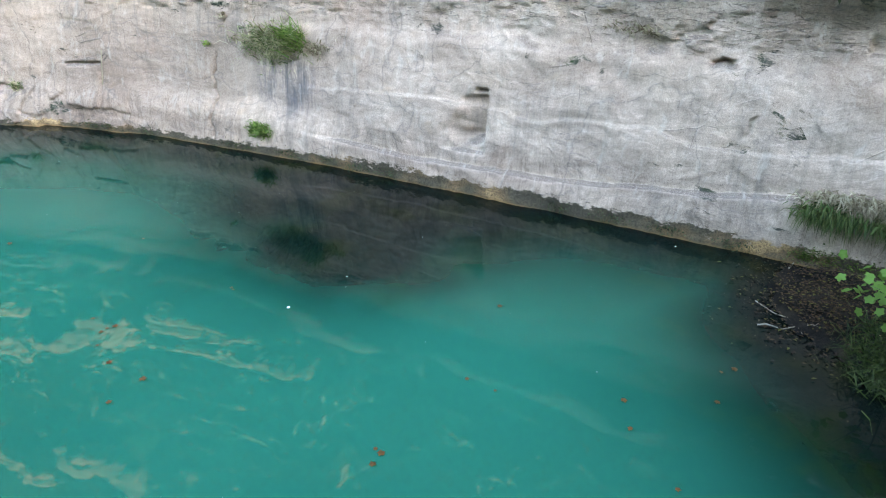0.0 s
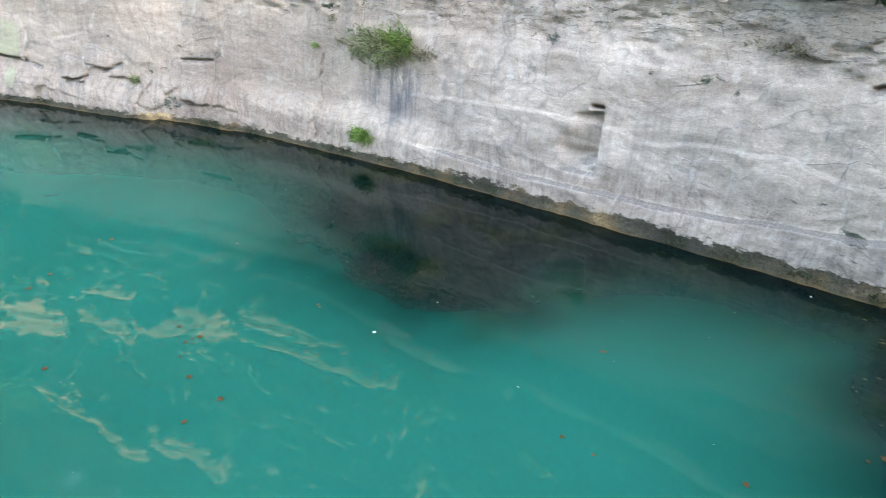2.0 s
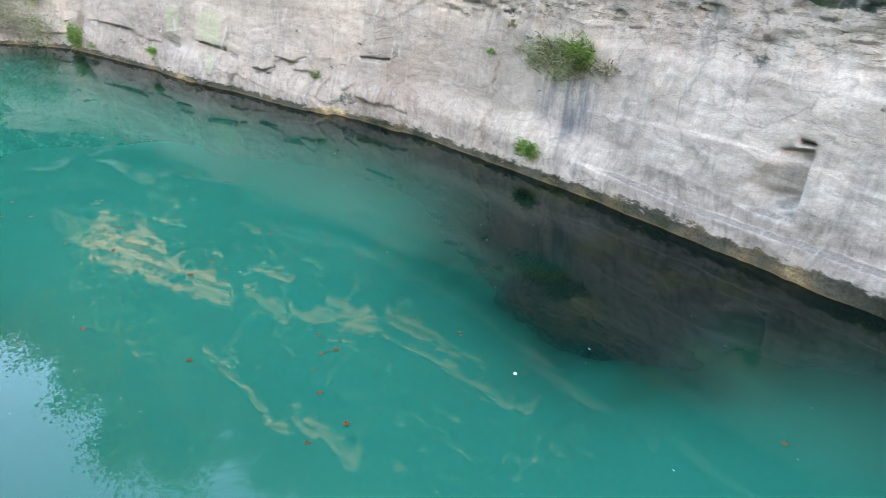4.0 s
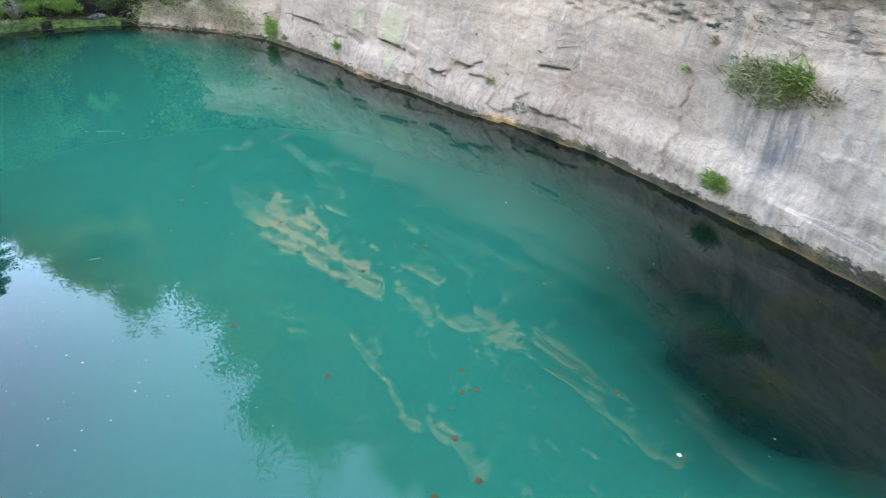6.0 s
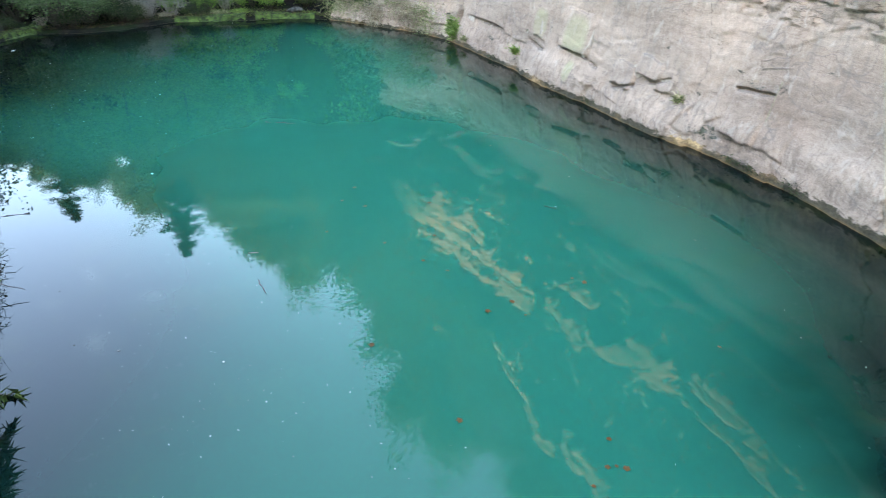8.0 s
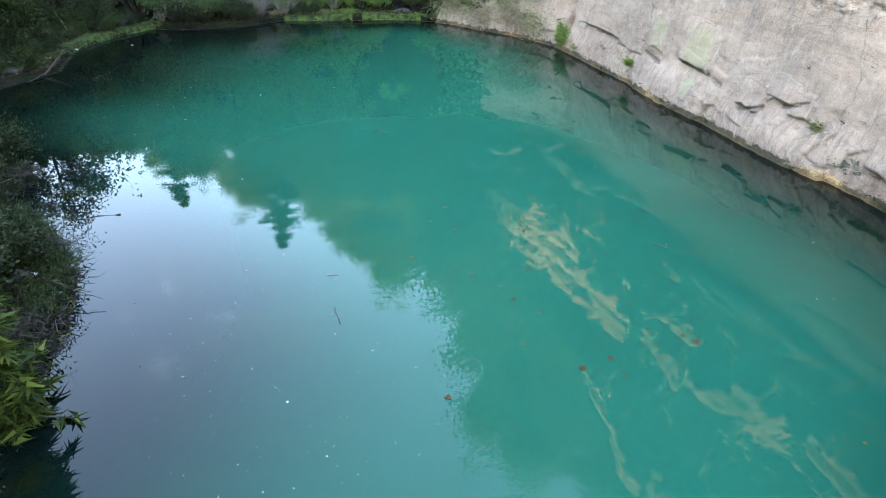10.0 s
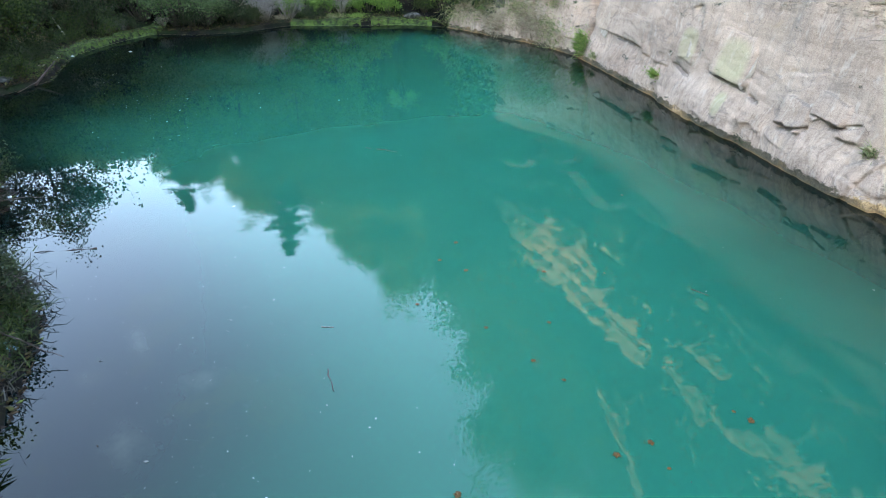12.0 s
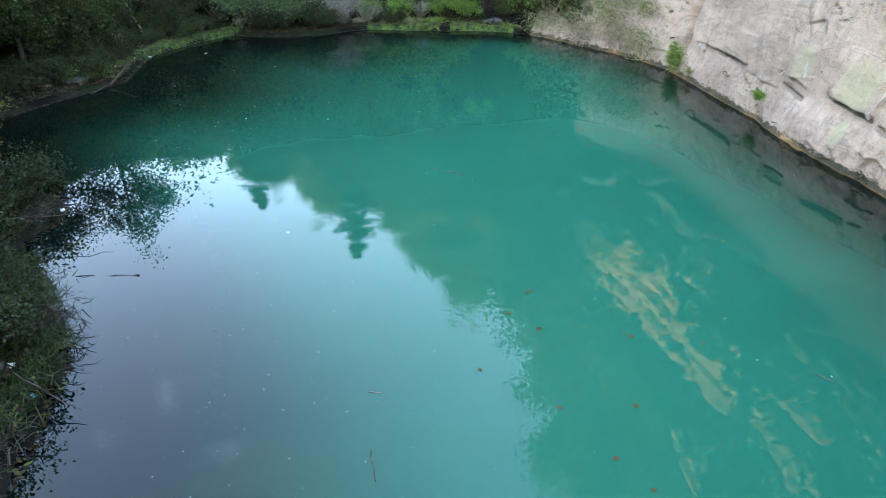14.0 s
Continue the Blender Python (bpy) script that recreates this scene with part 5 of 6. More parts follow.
tussock(-30.9, 2.1, 900, 0.8, 0.22, DRYGRASS, "tall rust-brown sedge tussock on the shore", 301)
k = 0
for x, y, m_ in ((-26.6, 0.9, GRASS), (-27.4, 1.4, GRASS), (-32.4, 12.6, MIXGRASS), (-31.6, 14.2, GRASS), (-32.0, 13.4, MIXGRASS), (-33.0, 11.4, DRYGRASS), (-30.2, 16.8, GRASS),
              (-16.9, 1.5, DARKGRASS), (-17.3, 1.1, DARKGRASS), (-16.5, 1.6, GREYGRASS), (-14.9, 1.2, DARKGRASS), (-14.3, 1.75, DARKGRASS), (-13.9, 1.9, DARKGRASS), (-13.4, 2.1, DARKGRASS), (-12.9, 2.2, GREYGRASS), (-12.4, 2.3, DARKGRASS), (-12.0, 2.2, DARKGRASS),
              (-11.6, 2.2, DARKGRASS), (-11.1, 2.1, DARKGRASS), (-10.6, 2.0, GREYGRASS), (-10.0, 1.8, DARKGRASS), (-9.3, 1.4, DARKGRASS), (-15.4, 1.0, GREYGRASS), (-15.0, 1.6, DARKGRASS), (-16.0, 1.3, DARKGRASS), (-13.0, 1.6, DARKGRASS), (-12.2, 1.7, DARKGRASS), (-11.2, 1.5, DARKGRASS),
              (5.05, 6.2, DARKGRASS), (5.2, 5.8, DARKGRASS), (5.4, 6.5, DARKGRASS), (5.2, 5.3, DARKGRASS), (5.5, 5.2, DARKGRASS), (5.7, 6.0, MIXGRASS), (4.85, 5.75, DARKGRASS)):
    k += 1
    tussock(x, y, 620, 0.36, 0.2, m_, "loose tuft of bank grass at the water's edge", 310 + k)


# ---------------------------------------------------------------- wood and stones
def log(name, label, a, b, r0, r1, mat, twigs=0, seed=0, category="log", wob=0.04):
    rng = np.random.default_rng(900 + seed)
    a, b = Vector(a), Vector(b)
    n = 9
    pts = [a.lerp(b, i / (n - 1)) + Vector(rng.normal(0, wob, 3)) * (a - b).length * 0.12 * (0 < i < n - 1) for i in range(n)]
    root = thing(name, label, category, m=Matrix.Translation(a))
    part("stem", mesh_of("stem", *tube([p - a for p in pts], [r0 + (r1 - r0) * i / (n - 1) for i in range(n)], 8), mat), root)
    for _ in range(twigs):
        p = pts[rng.integers(2, n - 1)] - a
        q = p + Vector(rng.normal(0, 1, 3)).normalized() * rng.uniform(0.12, 0.4) * (a - b).length * 0.35
        q.z = max(q.z, p.z - 0.02)
        part("twig", mesh_of("twig", *tube([p, p.lerp(q, 0.5) + Vector(rng.normal(0, 0.02, 3)), q], [r1 * 0.6, r1 * 0.4, 0.003], 4), mat), root)
    return root


log("birch_trunk", "fallen pale birch trunk leaning down the bank to the water", (-31.45, 3.25, 0.12), (-35.2, 1.75, 3.3), 0.028, 0.05, BIRCH, 2, 1, "tree trunk", 0.03)
log("driftwood", "bleached driftwood log on the mossy shore", (-27.48, 1.25, 0.2), (-27.64, 2.56, 0.15), 0.04, 0.025, DEADWOOD, 1, 2)
log("driftwood", "thin bleached branch on the mossy shore", (-27.2, 1.6, 0.18), (-28.5, 2.9, 0.12), 0.018, 0.01, DARKWOOD, 1, 3)
log("driftwood", "bleached log on the muddy shore", (-25.65, 0.11, 0.15), (-25.66, 0.85, 0.15), 0.05, 0.045, DEADWOOD, 0, 4)
log("dead_branch", "dead branch sticking out of the shallows", (-25.6, 2.3, 0.02), (-26.3, 2.9, 0.5), 0.04, 0.015, DARKWOOD, 4, 5, "branch")
log("dead_branch", "dead forked branch lying in the shallows", (-24.9, 1.9, 0.02), (-25.9, 2.5, 0.12), 0.014, 0.006, DARKWOOD, 3, 6, "branch")
log("floating_stick", "dark wet branch floating on the still water", (-14.25, 2.55, 0.0), (-13.97, 3.4, 0.012), 0.006, 0.013, DARKWOOD, 3, 7, "stick", 0.10)
log("floating_stick", "thin bent stick floating on the water", (-16.45, 8.75, 0.004), (-15.88, 9.25, 0.004), 0.011, 0.006, BARK, 1, 8, "stick", 0.12)
log("floating_stick", "thin brown reed floating on the water", (-9.52, 5.62, 0.004), (-9.12, 5.56, 0.004), 0.007, 0.005, DARKWOOD, 0, 9, "stick", 0.2)
log("floating_stick", "thin pale stick floating on the water", (-8.95, 10.63, 0.004), (-8.72, 10.72, 0.004), 0.006, 0.004, BARK, 0, 10, "stick", 0.02)
log("floating_stick", "short grey stick floating on the water", (-10.37, 5.82, 0.004), (-10.30, 5.95, 0.004), 0.007, 0.005, DEADWOOD, 0, 11, "stick", 0.02)
log("dead_branch", "bare bent branch lying in the corner of the lake", (4.15, 7.55, 0.03), (4.75, 6.55, 0.04), 0.008, 0.004, DEADWOOD, 5, 12, "branch", 0.22)
log("dead_branch", "brown fallen branch lying on the water's edge", (3.95, 7.0, 0.02), (5.2, 6.7, 0.1), 0.010, 0.004, DEADWOOD, 9, 13, "branch", 0.22)
log("dead_branch", "short pale branch against the rock in the corner", (4.72, 8.1, 0.03), (5.0, 8.35, 0.16), 0.013, 0.007, DEADWOOD, 1, 14, "branch", 0.05)
log("reed_stalk", "straw stalk leaning on the rock face", on_face(-7.75, 1.0, 0.03)[0], on_face(-7.7, 1.75, 0.05)[0], 0.012, 0.009, DRYGRASS, 0, 15, "stalk", 0.02)


OLDSTONE = plain("mossy_stone", [(0.38, (0.015, 0.017, 0.010)), (0.5, (0.045, 0.043, 0.034)), (0.62, (0.10, 0.092, 0.078))], 6, 0.9, 0.7, 0.02)


def stone(name, label, x, y, r, seed, squash=0.6, mat=None, z=None):
    bm = bmesh.new()
    bmesh.ops.create_icosphere(bm, subdivisions=2, radius=1)
    rng = np.random.default_rng(seed)
    cut = [Vector(rng.normal(0, 1, 3)).normalized() for _ in range(9)]
    for v in bm.verts:
        p = v.co.copy()
        for c in cut:
            d = p.dot(c)
            if d > 0.72:
                p -= c * (d - 0.72)
        v.co = Vector((p.x * r, p.y * r * rng.uniform(0.95, 1.05) * 0.8, p.z * r * squash))
    me = bpy.data.meshes.new(name)
    bm.to_mesh(me)
    bm.free()
    me.materials.append(mat or OLDSTONE)
    base = z if z is not None else z_at(x, y)
    return thing(name, label, "stone", "stones on the shore", m=pose(x, y, base + r * squash * 0.2, 0, 0, seed * 37 % 360), data=me)


stone("boulder", "flat pale boulder at the foot of the scree", -30.9, 16.5, 0.42, 401, 0.4)
stone("boulder", "grey half-buried boulder on the bank", -29.6, 1.6, 0.45, 402, 0.55)
stone("boulder", "grey boulder on the muddy shore", -26.0, 1.5, 0.4, 403, 0.4)
stone("boulder", "dark boulder below the bushes", -33.0, 5.1, 0.5, 404, 0.6)
stone("boulder", "dark boulder on the bank", -27.4, 0.2, 0.35, 405, 0.6)
stone("boulder", "pale block of quarry stone on the far bank", -33.4, 12.3, 0.4, 406, 0.6)
stone("boulder", "pale block of quarry stone on the far bank", -34.3, 14.8, 0.5, 407, 0.5)
stone("boulder", "grey stone on the near bank", -11.9, 2.0, 0.2, 408, 0.6)


# ---------------------------------------------------------------- what floats on the water
def maple_leaf(size, mat, curl=0.12, seed=0):
    rng = np.random.default_rng(seed)
    rim = []
    for k in range(15):
        a = math.pi * 2 * k / 15
        r = (1.0, 0.68, 0.85)[k % 3] * rng.uniform(0.85, 1.1)
        rim.append((math.cos(a) * r * size / 2, math.sin(a) * r * size / 2, size * curl * rng.uniform(0.0, 0.8)))
    return mesh_of("leaf", [(0, 0, 0.003)] + rim, [(0, 1 + k, 1 + (k + 1) % 15) for k in range(15)], mat, False)


LEAVES = [(-4.20, 6.94), (-4.12, 6.99), (-4.24, 6.86), (-4.16, 6.58), (-3.36, 5.95), (-3.57, 5.56), (-0.66, 4.88), (-0.60, 4.82), (-0.67, 4.68), (0.27, 5.95), (0.57, 5.75),
          (1.94, 5.59), (1.90, 5.16), (3.16, 6.07), (3.33, 6.12), (2.93, 5.56), (-2.92, 7.92), (-6.73, 9.24), (0.75, 7.45), (2.14, 4.37), (-2.88, 7.87), (-5.58, 6.13), (-4.48, 7.16),
          (-4.72, 9.41), (-7.25, 6.09), (-17.45, 12.10), (-6.91, 9.19), (-6.98, 7.69), (-6.96, 8.10), (-8.14, 7.91), (-10.34, 9.05), (-10.26, 9.10), (-9.16, 8.42), (-6.62, 8.02),
          (-10.80, 8.12), (-8.59, 7.80), (-11.93, 11.94), (-11.64, 8.40), (-11.25, 7.92), (-10.30, 7.11), (-9.84, 9.85), (-3.87, 6.25), (-9.42, 7.65)]
LEAF_MESHES = [maple_leaf(0.11, FALLEN, 0.12, k) for k in range(4)]
for i, (x, y) in enumerate(LEAVES):
    thing("fallen_leaf", "orange-brown fallen leaf floating on the water", "leaf", "leaves on the water",
          m=scaled(x, y, 0.006, 0.4 + 0.5 * ((i * 37) % 10) / 10, i * 1.7), data=LEAF_MESHES[i % 4])
PALE = plain("pale_scrap", [(0.3, (0.5, 0.5, 0.45)), (0.7, (0.75, 0.74, 0.7))], 20, 0.7, 0)
for i, (x, y) in enumerate(((-2.03, 7.42), (-29.40, 5.1), (-7.99, 4.54), (3.58, 9.14), (-14.6, 5.6))):
    thing("floating_scrap", "small white scrap floating on the water", "litter", "scraps on the water",
          m=scaled(x, y, 0.006, (0.55, 1.3, 0.3, 0.35, 0.4)[i], i * 2.1), data=maple_leaf(0.1, PALE, 0.15, 20 + i))
rng_s = np.random.default_rng(77)
sv, sf = [], []
for _ in range(1500):
    x, y = rng_s.uniform(-31, 5), rng_s.uniform(1, 17)
    if rng_s.random() < 0.55:
        x, y = rng_s.uniform(-27, -5), rng_s.normal(4.5, 1.6)
    if (x < -18 and y < 3.5) or y < 3.0 or y > 10.5 - 0.5 * x or (x > 3.6 and y < 8):
        continue
    r, a, e, o = rng_s.uniform(0.004, 0.014) * (2.2 if rng_s.random() < 0.06 or (x < -19 and rng_s.random() < 0.4) else 1.0), rng_s.uniform(0, 6.28), rng_s.uniform(0.12, 0.6), len(sv)
    for q in range(4):
        w = a + q * math.pi / 2
        sv.append((x + math.cos(w) * r * (1 if q % 2 else e), y + math.sin(w) * r * (1 if q % 2 else e), 0.004))
    sf.append((o, o + 1, o + 2, o + 3))
SPECK = plain("seed_fluff", [(0.2, (0.05, 0.04, 0.03)), (0.5, (0.16, 0.15, 0.13)), (0.8, (0.55, 0.54, 0.50))], 1.0, 0.8, 0, island=True)
tagged(new("floating_specks", mesh_of("floating_specks", sv, sf, SPECK, False)), "tiny pale seeds and bits of leaf floating on the water", "debris", kind="stuff")

# leaf litter mat and rubbish in the near corner
rng_l = np.random.default_rng(78)
lit = [(rng_l.normal(5.3, 0.5), rng_l.normal(7.5, 0.55)) for _ in range(2600)] + [(rng_l.normal(4.8, 0.4), rng_l.normal(7.0, 0.45)) for _ in range(1100)]
lv, lf = [], []
lit_z = ground_height(np.array([lit])[..., 0], np.array([lit])[..., 1])[0]
for (x, y), gz in zip(lit, lit_z):
    z = max(gz, 0.0) + rng_l.uniform(0.01, 0.05)
    s, a, o = rng_l.uniform(0.012, 0.034), rng_l.uniform(0, 6.28), len(lv)
    c, q = math.cos(a) * s, math.sin(a) * s
    lv += [(x - c, y - q, z), (x - q * 0.5, y + c * 0.5, z + s * 0.2), (x + c, y + q, z), (x + q * 0.5, y - c * 0.5, z + s * 0.25)]
    lf.append((o, o + 1, o + 2, o + 3))
# wet brown leaves, darkened further in colour for overhanging tree shade
BROWNLEAF = foliage("shaded_brown_litter", [(0.1, (0.005, 0.003, 0.002)), (0.45, (0.024, 0.012, 0.006)), (0.75, (0.075, 0.04, 0.016)), (0.93, (0.12, 0.13, 0.02))])
tagged(new("leaf_litter", mesh_of("leaf_litter", lv, lf, BROWNLEAF, False)), "brown rotting leaves drifted into the lake corner", "leaves", kind="stuff")


# dead leaves, needles and moss along the soft shores
rng_b = np.random.default_rng(79)
bx, by, bo = [], [], []
for (xa, ya, _, _), (xb, yb, _, _) in zip(SHORE, SHORE[1:]):
    if xa > -8.5:
        continue
    n_b = int(math.hypot(xb - xa, yb - ya) * 520)
    q_ = rng_b.uniform(0, 1, n_b)
    off = np.abs(rng_b.normal(0, 0.9, n_b)) - 0.15
    ln = math.hypot(xb - xa, yb - ya)
    bx.append(xa + (xb - xa) * q_ + (yb - ya) / ln * off)
    by.append(ya + (yb - ya) * q_ - (xb - xa) / ln * off)
bx, by = np.concatenate(bx), np.concatenate(by)
if shore_field(np.array([[-32.6]]), np.array([[8.4]]))[0][0, 0]:
    raise ValueError("shore runs the other way")
inside_b = shore_field(bx[None], by[None])[0][0]
bz = np.maximum(ground_height(bx[None], by[None])[0], 0.0)
bv, bf, mv, mf = [], [], [], []
for x, y, z, wet in zip(bx, by, bz, inside_b):
    mossy = rng_b.random() < (0.4 if x < -26 and (y < 5.5 or y > 12) else 0.05)
    V, F = (mv, mf) if mossy else (bv, bf)
    s, a, o = rng_b.uniform(0.02, 0.06), rng_b.uniform(0, 6.28), len(V)
    c, q = math.cos(a) * s, math.sin(a) * s
    z = z + 0.004 + (0 if wet else rng_b.uniform(0.01, 0.07))
    t_ = 0.0 if wet else s * rng_b.uniform(0.2, 1.2)
    V += [(x - c, y - q, z), (x - q * 0.45, y + c * 0.45, z + t_ * 0.4), (x + c, y + q, z + t_), (x + q * 0.45, y - c * 0.45, z + t_ * 0.3)]
    F.append((o, o + 1, o + 2, o + 3))
tagged(new("shore_litter", mesh_of("shore_litter", bv, bf, BROWNLEAF, False)), "dead leaves and needles strewn along the muddy shore", "leaves", kind="stuff")
tagged(new("shore_moss", mesh_of("shore_moss", mv, mf, MOSSBLADE, False)), "ragged moss and duckweed along the muddy shore", "moss", kind="stuff")


# rubbish
def crumple(name, label, x, y, r, seed, colours, squash=0.45):
    bm = bmesh.new()
    bmesh.ops.create_icosphere(bm, subdivisions=2, radius=r)
    rng = np.random.default_rng(seed)
    for v in bm.verts:
        k_ = 0.7 + 0.55 * rng.random()
        v.co = Vector((v.co.x * k_ * 1.3, v.co.y * k_ * 0.8, v.co.z * k_ * squash))
    me = bpy.data.meshes.new(name)
    bm.to_mesh(me)
    bm.free()
    me.materials.append(colours)
    return thing(name, label, "litter", "litter on the shore", m=pose(x, y, max(z_at(x, y), 0) + r * squash * 0.6, 0, 0, seed * 53 % 360), data=me)


BLUE = plain("blue_plastic", [(0.4, (0.10, 0.28, 0.42)), (0.6, (0.2, 0.42, 0.55))], 15, 0.45, 0)
WHITE = plain("white_plastic", [(0.4, (0.42, 0.43, 0.42)), (0.6, (0.6, 0.6, 0.58))], 15, 0.5, 0)
crumple("plastic_wrapper", "pale blue plastic wrapper among the reeds", -11.40, 2.42, 0.06, 1, BLUE)
crumple("plastic_wrapper", "pale blue plastic scrap among the reeds", -11.55, 2.36, 0.045, 2, BLUE)
crumple("plastic_wrapper", "blue drink can on the muddy point", -16.6, 1.47, 0.05, 3, BLUE)
for i, (x, y) in enumerate(((-16.79, 2.10), (-28.93, 2.63), (-28.7, 2.85), (-29.57, 2.87), (-27.85, 2.35), (-26.84, 1.37), (-26.81, 0.68), (-29.4, 3.31), (-11.93, 2.15))):
    crumple("paper_scrap", "crumpled white scrap of litter lying on the shore", x, y, 0.05 + 0.015 * (i % 3), 10 + i, WHITE)

# branches that reach from the near bank over the water
for i, (a_, b_) in enumerate((((-11.6, 2.3, 0.3), (-11.0, 2.95, 0.1)), ((-13.2, 2.2, 0.3), (-12.7, 2.9, 0.1)), ((-15.8, 1.4, 0.4), (-15.6, 2.9, 0.35)))):
    log("dead_branch", "bare dark branch reaching from the bank over the water", a_, b_, 0.010, 0.004, DARKWOOD, 4, 30 + i, "branch", 0.1)

# a young spruce on the near bank
young = spruce_tree(24, 2.9, NEEDLE_YOUNG, 13, 0.30, 0.9, 14)
young.matrix_basis = scaled(-9.0, 1.95, min(z_at(-9.0, 1.95), 0.1) - 0.3, 0.8, 0.4)
tagged(young, "young spruce with yellow-green tips at the water's edge", "tree")

# maple sapling in the near corner
sap = thing("maple_sapling", "young maple with broad fresh green leaves leaning over the corner", "tree", m=Matrix.Translation((5.35, 6.25, z_at(5.35, 6.25) - 0.05)))
BROADLEAF = foliage("maple_leaf", [(0.2, (0.05, 0.12, 0.016)), (0.5, (0.085, 0.18, 0.028)), (0.8, (0.13, 0.24, 0.045))])
rng_m = np.random.default_rng(55)
for q in range(3):
    tip = Vector((-0.95 + 0.35 * q, -0.25 - 0.2 * q, 1.1 + 0.3 * q))
    part("stem", mesh_of("stem", *tube([(0, 0, 0), tuple(tip * 0.5 + Vector((0.1, 0, 0.25))), tuple(tip)], [0.014, 0.01, 0.004], 5), BARK), sap)
    for w_ in range(34):
        p_ = tip.lerp(Vector((0, 0, 0.3)), rng_m.uniform(0, 0.5)) + Vector(rng_m.normal(0, 0.14, 3))
        lf = part("leaf", maple_leaf(0.12, BROADLEAF, 0.08, 70 + w_), sap)
        lf.matrix_basis = Matrix.Translation(p_) @ Euler((rng_m.normal(0, 0.4), rng_m.normal(0, 0.4), rng_m.uniform(0, 6))).to_matrix().to_4x4()

# moss at the foot of the rock in the near corner
rng_k = np.random.default_rng(56)
for i in range(16):
    x = rng_k.uniform(5.0, 6.6)
    p_, n_ = on_face(x, rng_k.uniform(0.08, 0.26), -0.01)
    v, f = blades(rng_k, 160, 0.05, (0.12, 0.015, 0.06), (0, 0, 0), 0.8, 0.012, 1.0)
    al = Vector((-n_.y, n_.x, 0))
    thing("moss_cushion", "green moss cushion on the wet rock foot", "moss", "moss on the rock foot", kind="stuff", data=mesh_of("moss_cushion", v, f, MOSSBLADE, False),
          m=Matrix(((al.x, -n_.x, 0, p_.x), (al.y, -n_.y, 0, p_.y), (0, 0, 1, p_.z), (0, 0, 0, 1))))


# ---------------------------------------------------------------- loose plates and blocks of the face
ROCK = plain("broken_limestone", [(0.36, (0.24, 0.19, 0.145)), (0.46, (0.36, 0.288, 0.215)), (0.56, (0.41, 0.33, 0.25)), (0.66, (0.47, 0.39, 0.30))], 9, 0.92, 0.9, 0.03)
OCHRE = plain("ochre_limestone", [(0.4, (0.33, 0.25, 0.15)), (0.6, (0.46, 0.37, 0.24))], 6, 0.92, 0.8, 0.02)


def plate_mesh(seed, thick, mat=None):
    """An angular broken slab about one metre wide, lying flat, its worn edge towards -y."""
    rng = np.random.default_rng(seed)
    n = 8
    rim = []
    for k_ in range(n):
        a_ = 6.283 * (k_ + rng.uniform(-0.3, 0.3)) / n
        q = 1 / (abs(math.cos(a_)) ** 5 + abs(math.sin(a_)) ** 5) ** 0.2
        rim.append((math.cos(a_) * q * 0.46 * rng.uniform(0.8, 1.1), math.sin(a_) * q * 0.28 * rng.uniform(0.75, 1.1)))
    top = [(x * 0.9, y * 0.9, thick / 2 * rng.uniform(0.6, 1.2)) for x, y in rim]
    bot = [(x, y, -thick / 2 * rng.uniform(0.8, 1.2)) for x, y in rim]
    faces = [tuple(range(n)), tuple(range(2 * n - 1, n - 1, -1))] + [(k_, n + k_, n + (k_ + 1) % n, (k_ + 1) % n) for k_ in range(n)]
    return mesh_of("rock_plate", top + bot, faces, mat or ROCK, False)


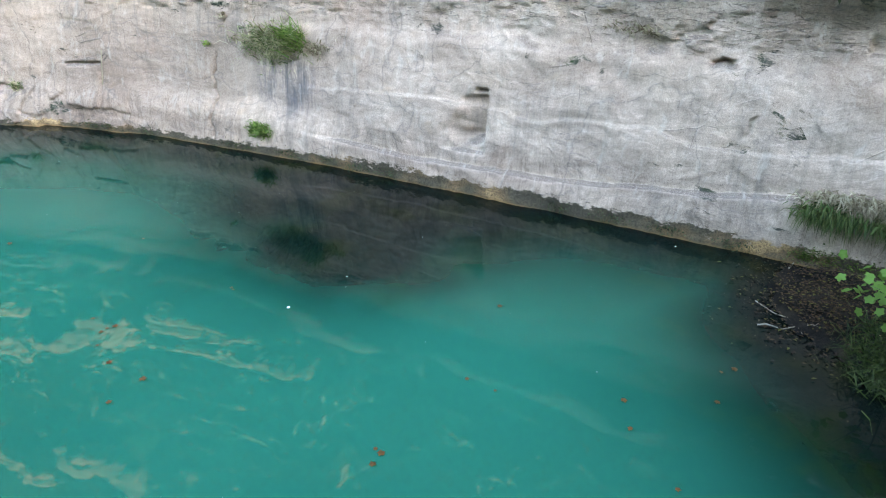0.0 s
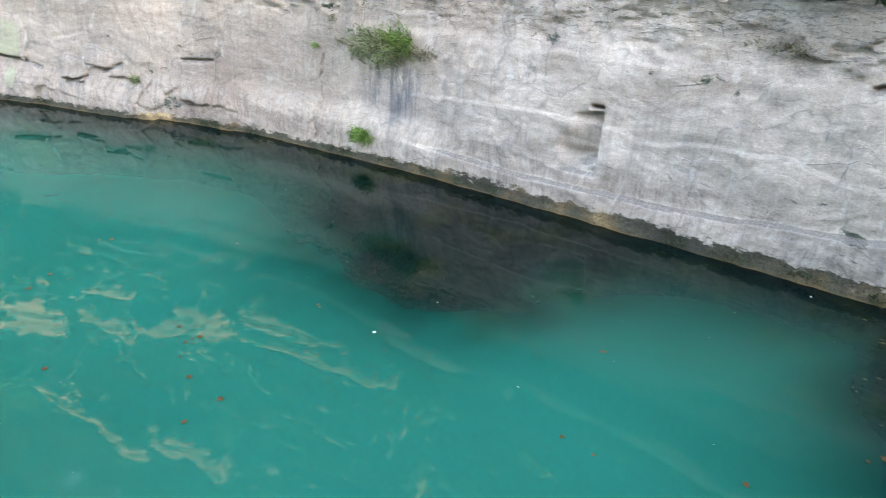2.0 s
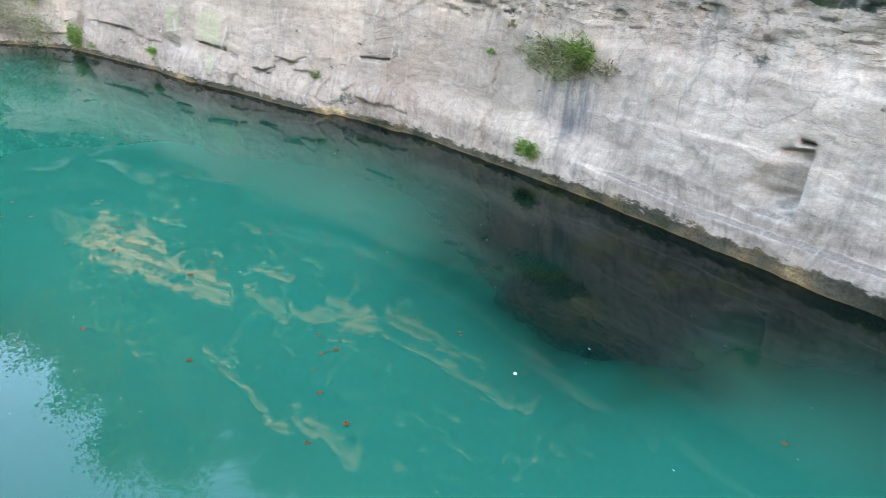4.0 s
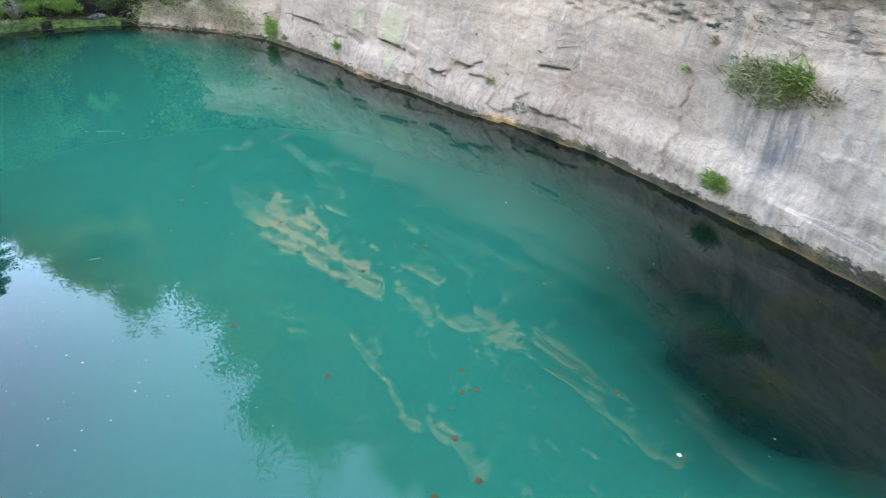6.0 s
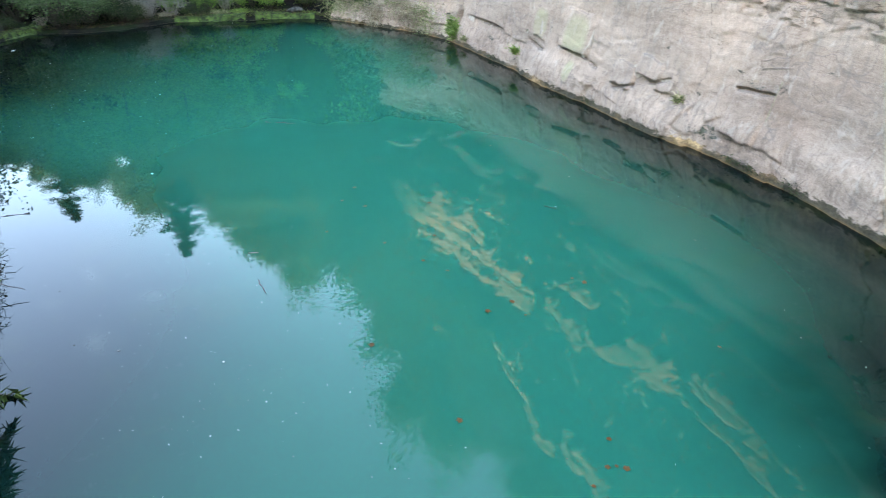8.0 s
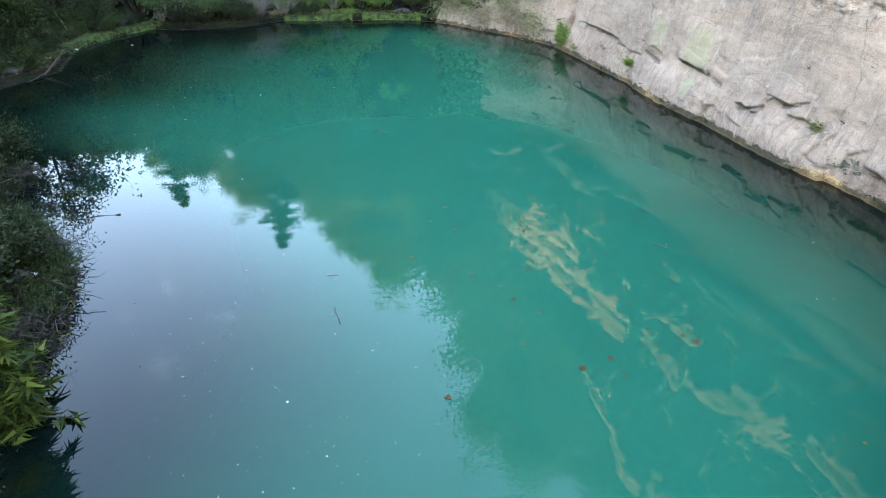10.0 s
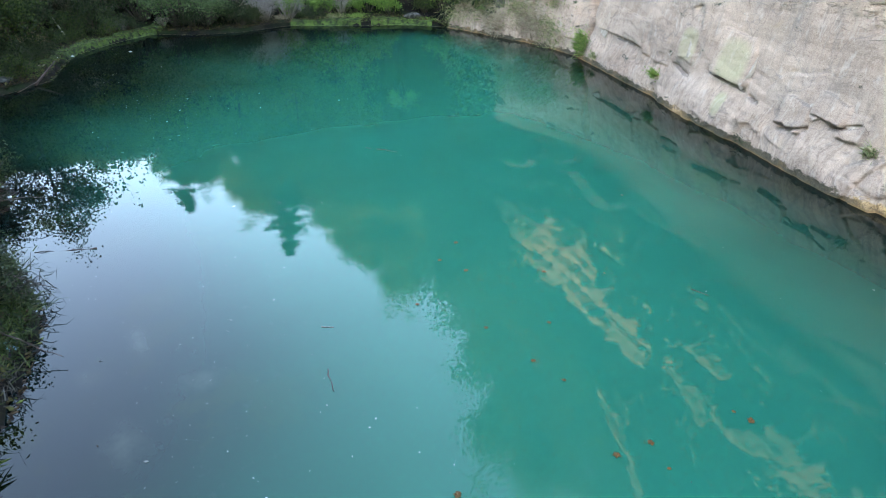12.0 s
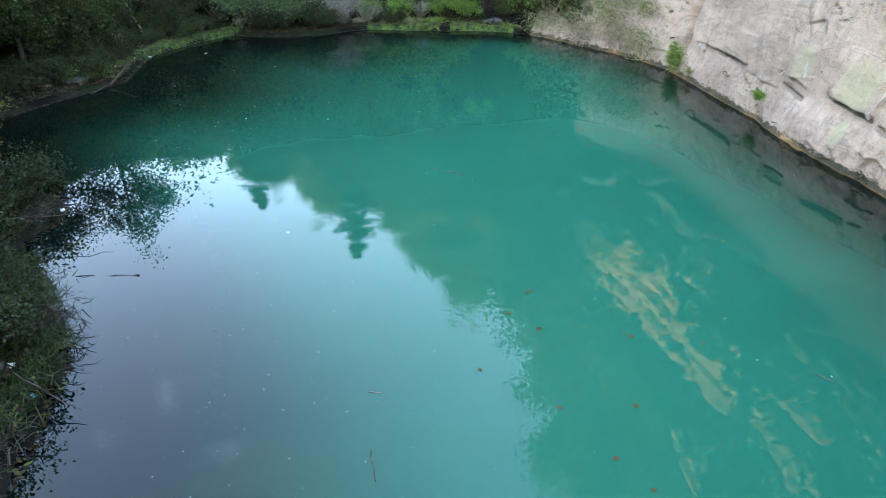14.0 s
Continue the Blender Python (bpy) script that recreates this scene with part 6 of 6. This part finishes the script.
PLATES = [plate_mesh(500 + k_, 0.06 + 0.03 * (k_ % 4)) for k_ in range(10)]
rng_p = np.random.default_rng(57)
for i in range(260):
    if i < 190:
        x, z, w_ = rng_p.uniform(-3.5, 7.5), 2.78 + abs(rng_p.normal(0, 0.36)), rng_p.uniform(0.07, 0.36)
    else:
        x, z, w_ = rng_p.uniform(-21, -4), rng_p.uniform(1.2, 3.6), rng_p.uniform(0.1, 0.34)
    p_, n_ = on_face(x, z, -0.09 * w_ / 0.3)
    al = Vector((-n_.y, n_.x, 0))
    m_ = Matrix(((al.x, -n_.x, 0, p_.x), (al.y, -n_.y, 0, p_.y), (0, 0, 1, p_.z), (0, 0, 0, 1))) @ Euler((rng_p.normal(0.15, 0.2), rng_p.normal(0.05, 0.16), rng_p.normal(0, 0.35))).to_matrix().to_4x4() @ Matrix.Diagonal((w_, w_ * 0.55, w_ * rng_p.uniform(0.5, 1.1), 1))
    part("rock_plate", PLATES[i % 10], cliff, m=m_)
# standing blocks and slabs on the broken part and one ochre pillar
for i, (x, z, w_, h_) in enumerate(((-8.1, 1.05, 0.42, 0.5), (-7.5, 0.9, 0.3, 0.55), (-9.2, 1.3, 0.5, 0.4), (-11.4, 1.2, 0.55, 0.5), (-12.3, 0.9, 0.4, 0.4), (-10.5, 1.25, 0.5, 0.6), (-13.7, 1.45, 0.8, 0.95),
                                    (-15.6, 1.6, 0.7, 1.0), (-16.8, 1.3, 0.6, 0.5), (-18.2, 1.2, 0.7, 0.5), (-19.4, 1.5, 0.8, 0.8), (-20.6, 1.3, 0.6, 1.1), (-22.9, 1.0, 0.9, 1.2), (-24.2, 0.9, 0.8, 1.0), (-6.4, 1.4, 0.5, 0.5), (0.93, 2.86, 0.14, 0.42))):
    p_, n_ = on_face(x, z, -0.10)
    al = Vector((-n_.y, n_.x, 0))
    m_ = Matrix(((al.x, -n_.x, 0, p_.x), (al.y, -n_.y, 0, p_.y), (0, 0, 1, p_.z), (0, 0, 0, 1))) @ Euler((math.pi / 2 - 0.32, 0.0, rng_p.normal(0, 0.12))).to_matrix().to_4x4() @ Matrix.Diagonal((w_, h_ * 1.6, 0.45, 1))
    part("rock_slab", plate_mesh(540 + i, 0.22, OCHRE if i == 15 else ROCK), cliff, m=m_)
